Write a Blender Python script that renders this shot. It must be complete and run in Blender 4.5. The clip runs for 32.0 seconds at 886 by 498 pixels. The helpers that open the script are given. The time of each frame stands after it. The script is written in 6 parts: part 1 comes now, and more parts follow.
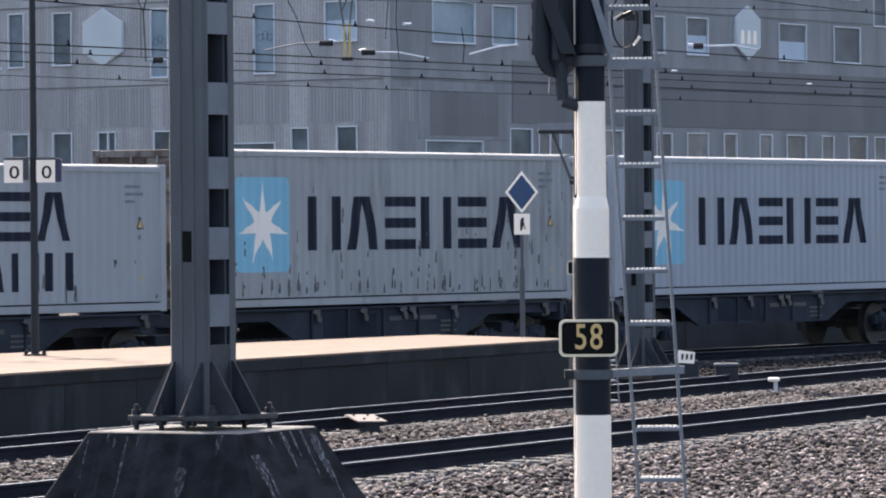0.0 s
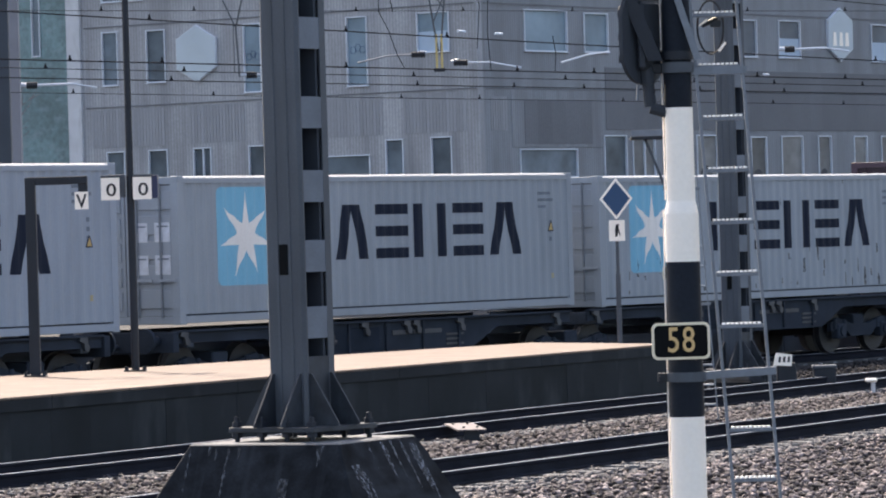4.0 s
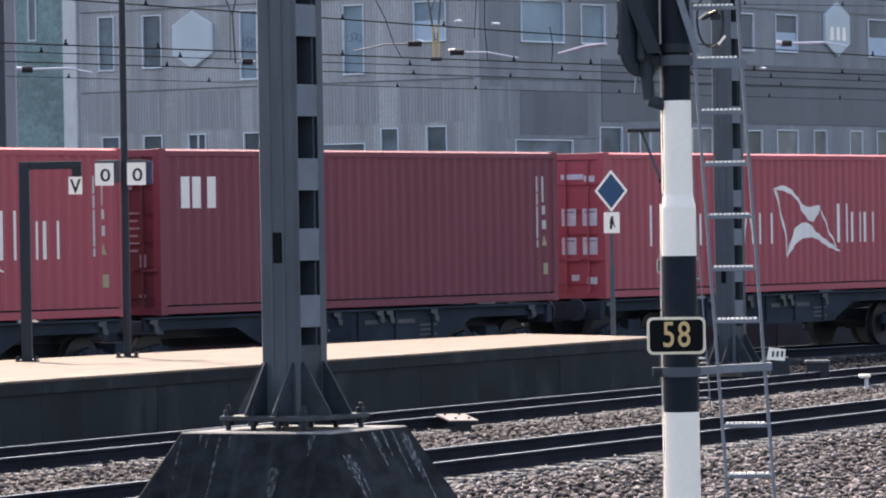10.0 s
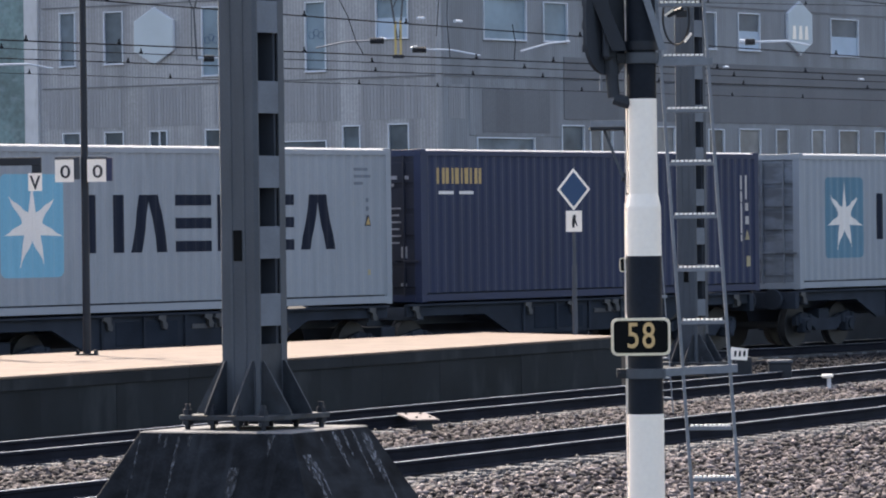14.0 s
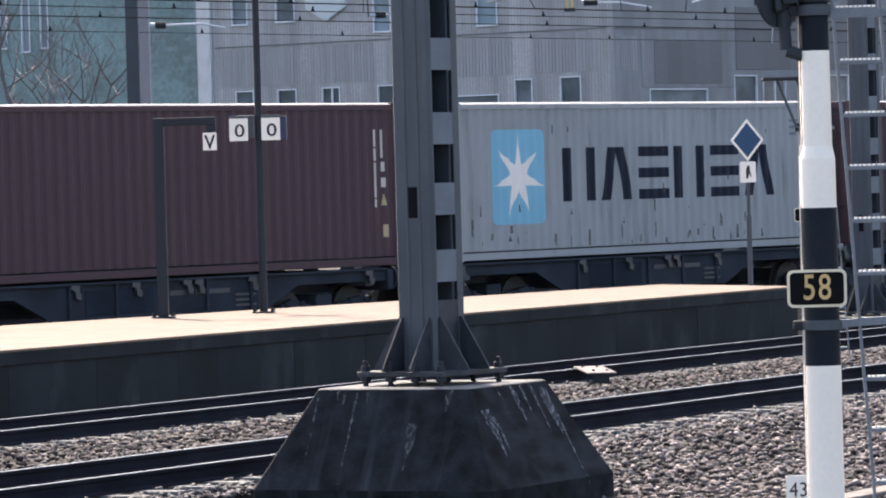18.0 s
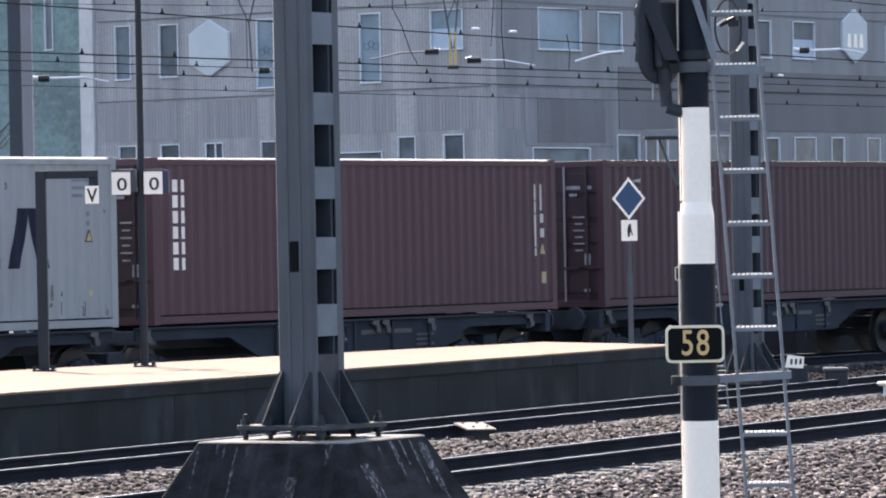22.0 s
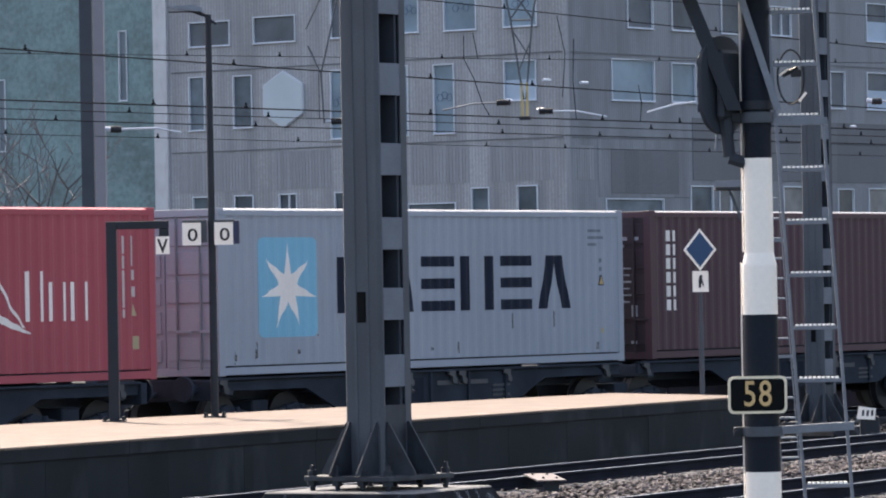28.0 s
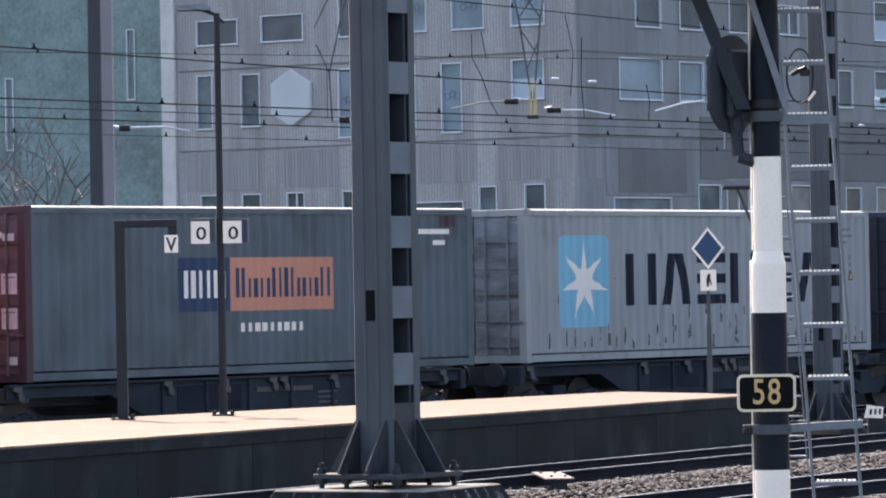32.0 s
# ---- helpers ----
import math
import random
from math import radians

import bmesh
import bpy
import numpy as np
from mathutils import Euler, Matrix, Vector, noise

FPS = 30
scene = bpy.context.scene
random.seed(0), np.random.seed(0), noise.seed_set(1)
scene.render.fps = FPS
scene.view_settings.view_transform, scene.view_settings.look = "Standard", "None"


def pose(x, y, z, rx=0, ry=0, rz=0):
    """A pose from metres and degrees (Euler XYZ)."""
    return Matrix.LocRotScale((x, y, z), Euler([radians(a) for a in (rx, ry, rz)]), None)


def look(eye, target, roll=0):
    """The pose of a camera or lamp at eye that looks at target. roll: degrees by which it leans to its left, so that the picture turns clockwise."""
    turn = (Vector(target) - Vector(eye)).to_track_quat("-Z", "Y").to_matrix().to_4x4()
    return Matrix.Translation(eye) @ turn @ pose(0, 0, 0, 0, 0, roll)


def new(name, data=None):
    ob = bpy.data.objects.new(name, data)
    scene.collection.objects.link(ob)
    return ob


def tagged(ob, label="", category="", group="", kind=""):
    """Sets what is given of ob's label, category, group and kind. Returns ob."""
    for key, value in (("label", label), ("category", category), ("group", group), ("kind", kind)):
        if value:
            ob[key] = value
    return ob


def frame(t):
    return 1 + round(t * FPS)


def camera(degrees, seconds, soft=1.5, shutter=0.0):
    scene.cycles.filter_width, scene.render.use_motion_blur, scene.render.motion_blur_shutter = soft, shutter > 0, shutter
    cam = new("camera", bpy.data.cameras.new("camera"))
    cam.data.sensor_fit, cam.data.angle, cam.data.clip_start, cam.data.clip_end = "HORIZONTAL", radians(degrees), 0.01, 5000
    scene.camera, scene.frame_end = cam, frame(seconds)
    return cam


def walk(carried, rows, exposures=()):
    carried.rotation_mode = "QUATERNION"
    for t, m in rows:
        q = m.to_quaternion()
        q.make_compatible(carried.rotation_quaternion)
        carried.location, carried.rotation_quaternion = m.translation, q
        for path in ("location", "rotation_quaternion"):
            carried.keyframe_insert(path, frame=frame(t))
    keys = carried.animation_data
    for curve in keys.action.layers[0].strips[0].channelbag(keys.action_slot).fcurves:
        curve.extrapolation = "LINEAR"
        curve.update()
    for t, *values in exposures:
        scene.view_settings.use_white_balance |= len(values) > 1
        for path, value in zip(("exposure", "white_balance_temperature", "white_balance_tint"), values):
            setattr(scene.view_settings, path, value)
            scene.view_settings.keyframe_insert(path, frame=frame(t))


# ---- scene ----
# Axes: x right, y away, z up from rail level. Two track directions: the near tracks
# and platform (26.3 degrees off the view) and the train's track and buildings (35.6).
LENS = 2 * math.degrees(math.atan(784 / 8100))
cam = camera(LENS, 32.0, soft=2.0)
# seconds, eye x y z, turn to the right, tilt up, lean to the right
PATH = [
    (0, -0.021, 0.052, 2.595, 0.9993, -0.2160, 0.476),
    (0.5, -0.014, -0.035, 2.592, 0.8822, -0.1733, 0.476),
    (1, 0.001, -0.117, 2.592, 0.9333, 0.1225, 0.612),
    (1.5, -0.003, -0.281, 2.586, 1.0842, 0.2385, 0.859),
    (2, -0.003, -0.306, 2.591, 1.2207, 0.2471, 1.250),
    (2.5, 0.003, -0.326, 2.593, 0.6069, 0.3286, 1.592),
    (3, 0.005, -0.384, 2.587, 0.1794, 0.2351, 1.916),
    (3.5, 0.004, -0.396, 2.585, -0.0886, 0.0476, 1.854),
    (5.5, -0.008, 0.173, 2.606, -0.0402, -0.2513, 0.884),
    (6, -0.007, 0.166, 2.600, 0.1209, -0.3994, 0.500),
    (6.5, -0.004, 0.178, 2.602, 0.1673, -0.6235, 0.471),
    (7, -0.006, 0.198, 2.603, 0.2335, -0.7902, 0.494),
    (7.5, -0.002, 0.200, 2.606, 0.1133, -0.6676, 0.794),
    (8, -0.004, 0.186, 2.605, 0.0009, -0.6247, 0.927),
    (8.5, -0.006, 0.051, 2.602, -0.2837, -0.4309, 1.033),
    (9, -0.000, -0.004, 2.602, 0.0021, -0.2730, 1.194),
    (9.5, -0.000, -0.122, 2.600, 0.2592, -0.2813, 1.189),
    (10, -0.007, -0.131, 2.597, -0.1395, -0.2093, 0.928),
    (10.5, -0.016, -0.126, 2.599, -0.1169, -0.0222, 0.720),
    (11, -0.020, -0.193, 2.597, -0.0458, 0.0460, 0.481),
    (11.5, -0.020, -0.206, 2.595, 0.0086, 0.3038, 0.461),
    (12, -0.011, 0.172, 2.606, 0.0022, 0.4048, 0.606),
    (12.5, -0.006, 0.197, 2.607, -0.0077, 0.1598, 0.696),
    (13, -0.012, 0.192, 2.607, -0.0001, -0.0105, 0.641),
    (13.5, -0.011, 0.215, 2.601, 0.2140, -0.2257, 0.664),
    (14, -0.011, 0.200, 2.605, 0.3440, -0.2460, 0.727),
    (14.5, -0.014, 0.220, 2.605, 0.0830, -0.2605, 0.774),
    (16.5, -0.015, 0.045, 2.617, -0.5645, 0.0149, 0.832),
    (17, -0.011, -0.022, 2.605, -0.4300, 0.0475, 1.276),
    (17.5, -0.020, 0.127, 2.623, -0.8941, -0.4870, 1.517),
    (18, -0.018, 0.100, 2.623, -1.8467, -0.7888, 1.607),
    (18.5, -0.034, 0.075, 2.610, -3.0124, -0.6347, 1.878),
    (19, -0.032, 0.039, 2.625, -3.1706, -0.5631, 2.100),
    (19.5, -0.012, 0.007, 2.601, -2.9634, -0.3174, 2.090),
    (20, -0.002, 0.011, 2.598, -2.3230, -0.3011, 1.744),
    (20.5, -0.004, 0.043, 2.597, -1.2924, -0.1013, 1.178),
    (21, -0.003, 0.033, 2.596, -0.6614, -0.0286, 0.930),
    (21.5, -0.002, 0.032, 2.595, -0.4459, -0.2896, 0.983),
    (22, -0.005, 0.012, 2.598, -0.3576, -0.1024, 1.088),
    (22.5, -0.009, 0.023, 2.600, 0.2263, 0.0039, 1.513),
    (23, 0.023, 0.034, 2.604, -0.5822, 0.3936, 1.596),
    (23.5, 0.053, 0.015, 2.596, -2.3319, 0.4557, 1.571),
    (24, 0.071, 0.037, 2.596, -2.9475, -0.4565, 2.000),
    (24.5, 0.069, -0.007, 2.598, -3.1360, -0.9153, 2.111),
    (25, 0.085, -0.005, 2.588, -2.5748, -0.8228, 2.213),
    (25.5, 0.083, -0.019, 2.590, -1.8726, -0.0785, 1.594),
    (26, 0.080, 0.022, 2.594, -1.4775, 0.1290, 1.181),
    (26.5, 0.073, -0.003, 2.586, -1.1670, 0.1351, 0.955),
    (28.5, 0.070, 0.045, 2.594, -1.3107, 0.6243, 1.050),
    (29, 0.074, 0.049, 2.592, -0.8368, 0.1794, 1.058),
    (29.5, 0.080, 0.034, 2.594, -0.7478, 0.4702, 1.128),
    (30, 0.074, -0.002, 2.594, -0.7958, 0.6055, 1.089),
    (30.5, 0.073, -0.003, 2.591, -0.7833, 0.6731, 1.022),
    (31, 0.062, 0.001, 2.588, -0.8553, 0.7736, 0.926),
    (31.5, 0.063, -0.015, 2.596, -1.2275, 0.7901, 1.159),
    (32, 0.057, -0.046, 2.590, -1.3800, 0.5402, 1.007),
]
# the camera's own small swings of brightness
EXPOSURE = ((0, 1.56), (1, 1.63), (2, 1.47), (3, 1.49), (6, 1.60), (8, 1.56), (9, 1.60), (11, 1.59), (13, 1.49), (17, 1.58), (18, 1.71), (20, 1.67),
            (21, 1.62), (22, 1.86), (23, 1.77), (24, 1.56), (25, 1.72), (26, 1.66), (29, 1.46), (30, 1.62), (32, 1.65))
walk(cam, [(t, pose(x, y, z, 90 + up, 0, -turn) @ pose(0, 0, 0, 0, 0, -lean))
           for t, x, y, z, turn, up, lean in PATH], exposures=[(t, e, 7700, 14) for t, e in EXPOSURE])

# ---- light ----
SUN_AZ, SUN_EL = radians(-22), radians(50)      # azimuth from +y to the right
world = bpy.data.worlds.new("sky")
scene.world = world
world.use_nodes = True
wn = world.node_tree
sky = wn.nodes.new("ShaderNodeTexSky")
sky.sky_type = "NISHITA"
sky.sun_disc = False
sky.dust_density = 2.5
sky.sun_elevation, sky.sun_rotation = SUN_EL, SUN_AZ
wn.links.new(sky.outputs[0], wn.nodes["Background"].inputs[0])
wn.nodes["Background"].inputs[1].default_value = 0.15
sun = new("sun", bpy.data.lights.new("sun", "SUN"))
sun.data.energy, sun.data.angle, sun.data.color = 3.7, radians(0.55), (1.0, 0.965, 0.91)
sun_dir = Vector((math.sin(SUN_AZ) * math.cos(SUN_EL), math.cos(SUN_AZ) * math.cos(SUN_EL), math.sin(SUN_EL)))
sun.matrix_world = look((0, 0, 40), Vector((0, 0, 40)) - sun_dir)


# ---- materials ----
CAST = (0.60, 0.675, 0.79)     # cool paints under a warm-set camera


def surface(name, color, rough=0.6, metal=0.0, var=0.12, scale=1.5, grain=0.06, fine=40.0, bump=0.15,
            stain=None, stain_amount=0.0, stain_scale=(3, 3, 0.5), low=0.55, high=0.75, spec=0.5, piece=0.0, pure=False,
            ribs=0.0, panel=0.0):
    """A painted, worn or stony surface: broad variation, fine grain, stains and relief, in metres."""
    if not pure:
        color = tuple(c * k for c, k in zip(color, CAST))
        stain = stain and tuple(c * k for c, k in zip(stain, CAST))
    m = bpy.data.materials.new(name)
    m.use_nodes = True
    t = m.node_tree
    n, l = t.nodes, t.links
    b = n["Principled BSDF"]
    b.inputs["Roughness"].default_value, b.inputs["Metallic"].default_value = rough, metal
    b.inputs["Specular IOR Level"].default_value = spec
    co = n.new("ShaderNodeTexCoord")
    info = n.new("ShaderNodeObjectInfo")
    off = n.new("ShaderNodeVectorMath")
    off.operation = "MULTIPLY_ADD"
    l.new(info.outputs["Random"], off.inputs[0])
    off.inputs[1].default_value = (37, 53, 19)
    l.new(co.outputs["Object"], off.inputs[2])

    def noisy(sc, detail=3.0, squeeze=None):
        t_ = n.new("ShaderNodeTexNoise")
        t_.inputs["Scale"].default_value, t_.inputs["Detail"].default_value = sc, detail
        if squeeze:
            mp = n.new("ShaderNodeVectorMath")
            mp.operation = "MULTIPLY"
            mp.inputs[1].default_value = squeeze
            l.new(off.outputs[0], mp.inputs[0])
            l.new(mp.outputs[0], t_.inputs["Vector"])
        else:
            l.new(off.outputs[0], t_.inputs["Vector"])
        return t_.outputs["Fac"]

    def ranged(sock, lo, hi, a=0.0, c=1.0):
        r = n.new("ShaderNodeMapRange")
        for i, v in enumerate((lo, hi, a, c)):
            r.inputs[i + 1].default_value = v
        l.new(sock, r.inputs[0])
        return r.outputs[0]

    broad, small = noisy(scale), noisy(fine, 2.0)
    f1 = ranged(broad, 0.25, 0.75, 1 - var, 1 + var)
    f2 = ranged(small, 0.25, 0.75, 1 - grain, 1 + grain)
    mul = n.new("ShaderNodeMath")
    mul.operation = "MULTIPLY"
    l.new(f1, mul.inputs[0])
    l.new(f2, mul.inputs[1])
    fac = mul.outputs[0]
    if piece:
        m2 = n.new("ShaderNodeMath")
        m2.operation = "MULTIPLY"
        l.new(fac, m2.inputs[0])
        l.new(ranged(info.outputs["Random"], 0, 1, 1 - piece, 1 + piece), m2.inputs[1])
        fac = m2.outputs[0]
    rib = None
    if ribs:
        # upright ribs, their groove shade put into the colour, and whole panels that differ a little in tone
        sep = n.new("ShaderNodeSeparateXYZ")
        l.new(co.outputs["Object"], sep.inputs[0])

        def chain(op, sock, value):
            k = n.new("ShaderNodeMath")
            k.operation = op
            l.new(sock, k.inputs[0])
            k.inputs[1].default_value = value
            return k.outputs[0]

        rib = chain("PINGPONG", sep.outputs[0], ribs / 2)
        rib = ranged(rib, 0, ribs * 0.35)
        cell = n.new("ShaderNodeTexWhiteNoise")
        cell.noise_dimensions = "1D"
        l.new(chain("FLOOR", chain("DIVIDE", sep.outputs[0], panel), 0.0), cell.inputs["W"])
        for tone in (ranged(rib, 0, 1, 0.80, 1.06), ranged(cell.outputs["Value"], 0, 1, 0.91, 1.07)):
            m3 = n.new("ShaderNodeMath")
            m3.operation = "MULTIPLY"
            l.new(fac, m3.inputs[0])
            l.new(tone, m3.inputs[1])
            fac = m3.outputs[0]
    sc = n.new("ShaderNodeVectorMath")
    sc.operation = "SCALE"
    sc.inputs[0].default_value = color
    l.new(fac, sc.inputs["Scale"])
    out = sc.outputs[0]
    if stain:
        mix = n.new("ShaderNodeMix")
        mix.data_type = "RGBA"
        fac2 = ranged(noisy(1.0, 4.0, stain_scale), low, high, 0.0, stain_amount)
        l.new(fac2, mix.inputs["Factor"])
        l.new(out, mix.inputs["A"])
        mix.inputs["B"].default_value = (*stain, 1)
        out = mix.outputs["Result"]
    l.new(out, b.inputs["Base Color"])
    rr = n.new("ShaderNodeMath")
    rr.operation = "MULTIPLY"
    rr.inputs[1].default_value = rough
    l.new(ranged(small, 0.2, 0.8, 0.85, 1.15), rr.inputs[0])
    l.new(rr.outputs[0], b.inputs["Roughness"])
    if bump:
        bp = n.new("ShaderNodeBump")
        bp.inputs["Strength"].default_value, bp.inputs["Distance"].default_value = bump, 0.01
        l.new(small, bp.inputs["Height"])
        l.new(bp.outputs[0], b.inputs["Normal"])
    return m


# ---- mesh building ----
class Shape:
    """Collects plain solids into one mesh."""
    def __init__(self):
        self.v, self.f = [], []

    def add(self, verts, faces):
        k = len(self.v)
        self.v += [tuple(p) for p in verts]
        self.f += [tuple(i + k for i in f) for f in faces]
        return self

    def box(self, x0, y0, z0, x1, y1, z1, c=0.0):
        """A box, its edges cut by c."""
        if c <= 0:
            return self.add([(x, y, z) for x in (x0, x1) for y in (y0, y1) for z in (z0, z1)],
                            [(0, 1, 3, 2), (4, 6, 7, 5), (0, 4, 5, 1), (2, 3, 7, 6), (0, 2, 6, 4), (1, 5, 7, 3)])
        ring = [(x0 + c, y0), (x1 - c, y0), (x1, y0 + c), (x1, y1 - c), (x1 - c, y1), (x0 + c, y1), (x0, y1 - c), (x0, y0 + c)]
        inner = [(min(max(x, x0 + c), x1 - c), min(max(y, y0 + c), y1 - c)) for x, y in ring]
        return self.loft([[(x, y, z0) for x, y in inner], [(x, y, z0 + c) for x, y in ring],
                          [(x, y, z1 - c) for x, y in ring], [(x, y, z1) for x, y in inner]])

    def loft(self, rings, caps=True):
        n = len(rings[0])
        faces = [(r * n + i, r * n + (i + 1) % n, (r + 1) * n + (i + 1) % n, (r + 1) * n + i)
                 for r in range(len(rings) - 1) for i in range(n)]
        if caps:
            faces += [tuple(range(n))[::-1], tuple(range((len(rings) - 1) * n, len(rings) * n))]
        return self.add([p for r in rings for p in r], faces)

    def tube(self, a, b, r0, r1=None, n=10):
        a, b = Vector(a), Vector(b)
        r1 = r0 if r1 is None else r1
        d = (b - a).normalized()
        s = d.orthogonal().normalized()
        q = d.cross(s)
        ring = lambda c, r: [c + r * (math.cos(2 * math.pi * i / n) * s + math.sin(2 * math.pi * i / n) * q) for i in range(n)]
        return self.loft([ring(a, r0), ring(b, r1)])

    def plate(self, outline, y0, y1):
        """An outline in x and z, from y0 to y1 deep."""
        return self.loft([[(x, y0, z) for x, z in outline], [(x, y1, z) for x, z in outline]])

    def slab(self, outline, z0, z1):
        return self.loft([[(x, y, z0) for x, y in outline], [(x, y, z1) for x, y in outline]])

    def mesh(self, name, material=None):
        me = bpy.data.meshes.new(name)
        me.from_pydata(self.v, [], self.f)
        bm = bmesh.new()
        bm.from_mesh(me)
        bmesh.ops.recalc_face_normals(bm, faces=bm.faces)
        bm.to_mesh(me)
        bm.free()
        if material:
            me.materials.append(material)
        return me


def thing(name, m, label, category, group="", kind=""):
    ob = new(name)
    ob.matrix_world = m
    ob.empty_display_size = 0.2
    return tagged(ob, label, category, group, kind)


def part(name, shape, material, parent, label="", at=None):
    me = shape.mesh(name, material) if isinstance(shape, Shape) else shape
    ob = new(name, me)
    ob.parent = parent
    if at is not None:
        ob.matrix_basis = at
    if not isinstance(shape, Shape) and material and (not me.materials or me.materials[0] != material):
        if not me.materials:
            me.materials.append(material)
        ob.material_slots[0].link = "OBJECT"
        ob.material_slots[0].material = material
    if label:
        ob["label"] = label
    return ob


def solid(name, shape, material, label, category, kind="", m=None, group=""):
    ob = new(name, shape.mesh(name, material))
    if m is not None:
        ob.matrix_world = m
    return tagged(ob, label, category, group, kind)


def smooth(ob, degrees=35):
    ob.data.polygons.foreach_set("use_smooth", [True] * len(ob.data.polygons))
    ob.data.set_sharp_from_angle(angle=radians(degrees))
    return ob


# local x runs along the track, y away from the camera
NEAR, FAR = pose(0, 0, 0, 0, 0, 63.7), pose(0, 0, 0, 0, 0, 54.4)


# ---- palette ----
M_BALLAST = surface("ballast_bed", (0.04, 0.036, 0.034), 0.95, var=0.2, scale=0.7, grain=0.5, fine=28, bump=0.8)
M_STONE = surface("ballast_stone", (0.123, 0.107, 0.107), 0.9, var=0.25, scale=2.0, grain=0.2, fine=60, bump=0.2)
_n, _l = M_STONE.node_tree.nodes, M_STONE.node_tree.links
_geo, _ramp, _mix = _n.new("ShaderNodeNewGeometry"), _n.new("ShaderNodeValToRGB"), _n.new("ShaderNodeMix")
_ramp.color_ramp.elements[0].color, _ramp.color_ramp.elements[1].color = (0.07, 0.068, 0.080, 1), (3.1, 2.75, 2.45, 1)
_mid = _ramp.color_ramp.elements.new(0.55)
_mid.color = (0.86, 0.72, 0.70, 1)
_mix.data_type, _mix.blend_type = "RGBA", "MULTIPLY"
_mix.inputs["Factor"].default_value = 1.0
_old = _n["Principled BSDF"].inputs["Base Color"].links[0].from_socket
_l.new(_geo.outputs["Random Per Island"], _ramp.inputs[0])
_l.new(_old, _mix.inputs["A"])
_l.new(_ramp.outputs[0], _mix.inputs["B"])
_l.new(_mix.outputs["Result"], _n["Principled BSDF"].inputs["Base Color"])
M_STONEDARK = M_STONE.copy()
M_STONEDARK.name = "sooty_ballast_stone"
for _e in next(k for k in M_STONEDARK.node_tree.nodes if k.type == "VALTORGB").color_ramp.elements:
    _e.color = tuple(c * 0.66 for c in _e.color[:3]) + (1,)
M_SOOT = surface("sooty_ballast", (0.042, 0.037, 0.036), 0.95, var=0.3, scale=1.2, grain=0.4, fine=24, bump=0.6, spec=0.1)
M_RAILSIDE = surface("dark_railside_ballast", (0.066, 0.062, 0.068), 0.8, var=0.6, scale=9, grain=0.5, fine=30, bump=0.4)
M_RAIL = surface("rail_side", (0.023, 0.0235, 0.030), 0.85, 0.0, spec=0.03, var=0.3, grain=0.2)
M_RAILTOP = surface("rail_running_face", (0.33, 0.33, 0.34), 0.45, 0.3, var=0.08, grain=0.05, bump=0.02)
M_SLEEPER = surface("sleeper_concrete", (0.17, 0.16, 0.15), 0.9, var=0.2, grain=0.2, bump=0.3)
M_PAVING = surface("platform_paving", (0.218, 0.147, 0.104), 0.85, var=0.22, scale=2.2, grain=0.14, piece=0.09, bump=0.15, stain=(0.155, 0.097, 0.068), stain_amount=0.7, stain_scale=(1.6, 1.6, 1.6), low=0.5, high=0.72)
M_TRACKPLATE = surface("bleached_plate", (0.165, 0.128, 0.118), 0.8, var=0.15, scale=4, grain=0.1)
M_LID = surface("pale_trough_lid", (0.20, 0.168, 0.142), 0.9, var=0.2, scale=3, grain=0.15, piece=0.15, bump=0.3)
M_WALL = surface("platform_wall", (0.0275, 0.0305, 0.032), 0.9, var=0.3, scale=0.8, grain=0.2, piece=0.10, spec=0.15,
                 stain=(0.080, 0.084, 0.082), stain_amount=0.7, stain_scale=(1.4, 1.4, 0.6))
M_MAST = surface("mast_steel", (0.098, 0.106, 0.115), 0.55, 0.0, spec=0.3, var=0.18, scale=1.2, grain=0.1, bump=0.12,
                 stain=(0.075, 0.08, 0.085), stain_amount=0.6, stain_scale=(5, 5, 0.35))
M_GUSSET = surface("grimy_foot_steel", (0.043, 0.048, 0.054), 0.6, spec=0.3, var=0.4, scale=5, grain=0.15, bump=0.15, stain=(0.09, 0.095, 0.10), stain_amount=0.6, stain_scale=(6, 6, 3))
# Lighter copy of the mast steel: brighter light on the battens is in its colour.
M_BATTEN = surface("lit_batten_steel", (0.19, 0.205, 0.222), 0.6, 0.0, var=0.15, scale=3, grain=0.1, bump=0.1, spec=0.3)
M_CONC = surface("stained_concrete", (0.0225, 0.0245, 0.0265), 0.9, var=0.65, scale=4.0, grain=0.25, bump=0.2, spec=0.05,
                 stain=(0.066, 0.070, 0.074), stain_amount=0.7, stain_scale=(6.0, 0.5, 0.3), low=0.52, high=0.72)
M_STREAK = surface("lime_run_off", (0.16, 0.163, 0.17), 0.9, var=0.6, scale=12, grain=0.3, bump=0.2)


def broken_up(m, squeeze, low, high):
    """Lets a worn layer break up into patches."""
    n, l = m.node_tree.nodes, m.node_tree.links
    co, sq, ns, mr = (n.new("ShaderNode" + k) for k in ("TexCoord", "VectorMath", "TexNoise", "MapRange"))
    sq.operation = "MULTIPLY"
    sq.inputs[1].default_value = squeeze
    ns.inputs["Detail"].default_value, ns.inputs["Scale"].default_value = 5.0, 1.0
    mr.inputs[1].default_value, mr.inputs[2].default_value = low, high
    l.new(co.outputs["Object"], sq.inputs[0])
    l.new(sq.outputs[0], ns.inputs["Vector"])
    l.new(ns.outputs["Fac"], mr.inputs[0])
    l.new(mr.outputs[0], n["Principled BSDF"].inputs["Alpha"])


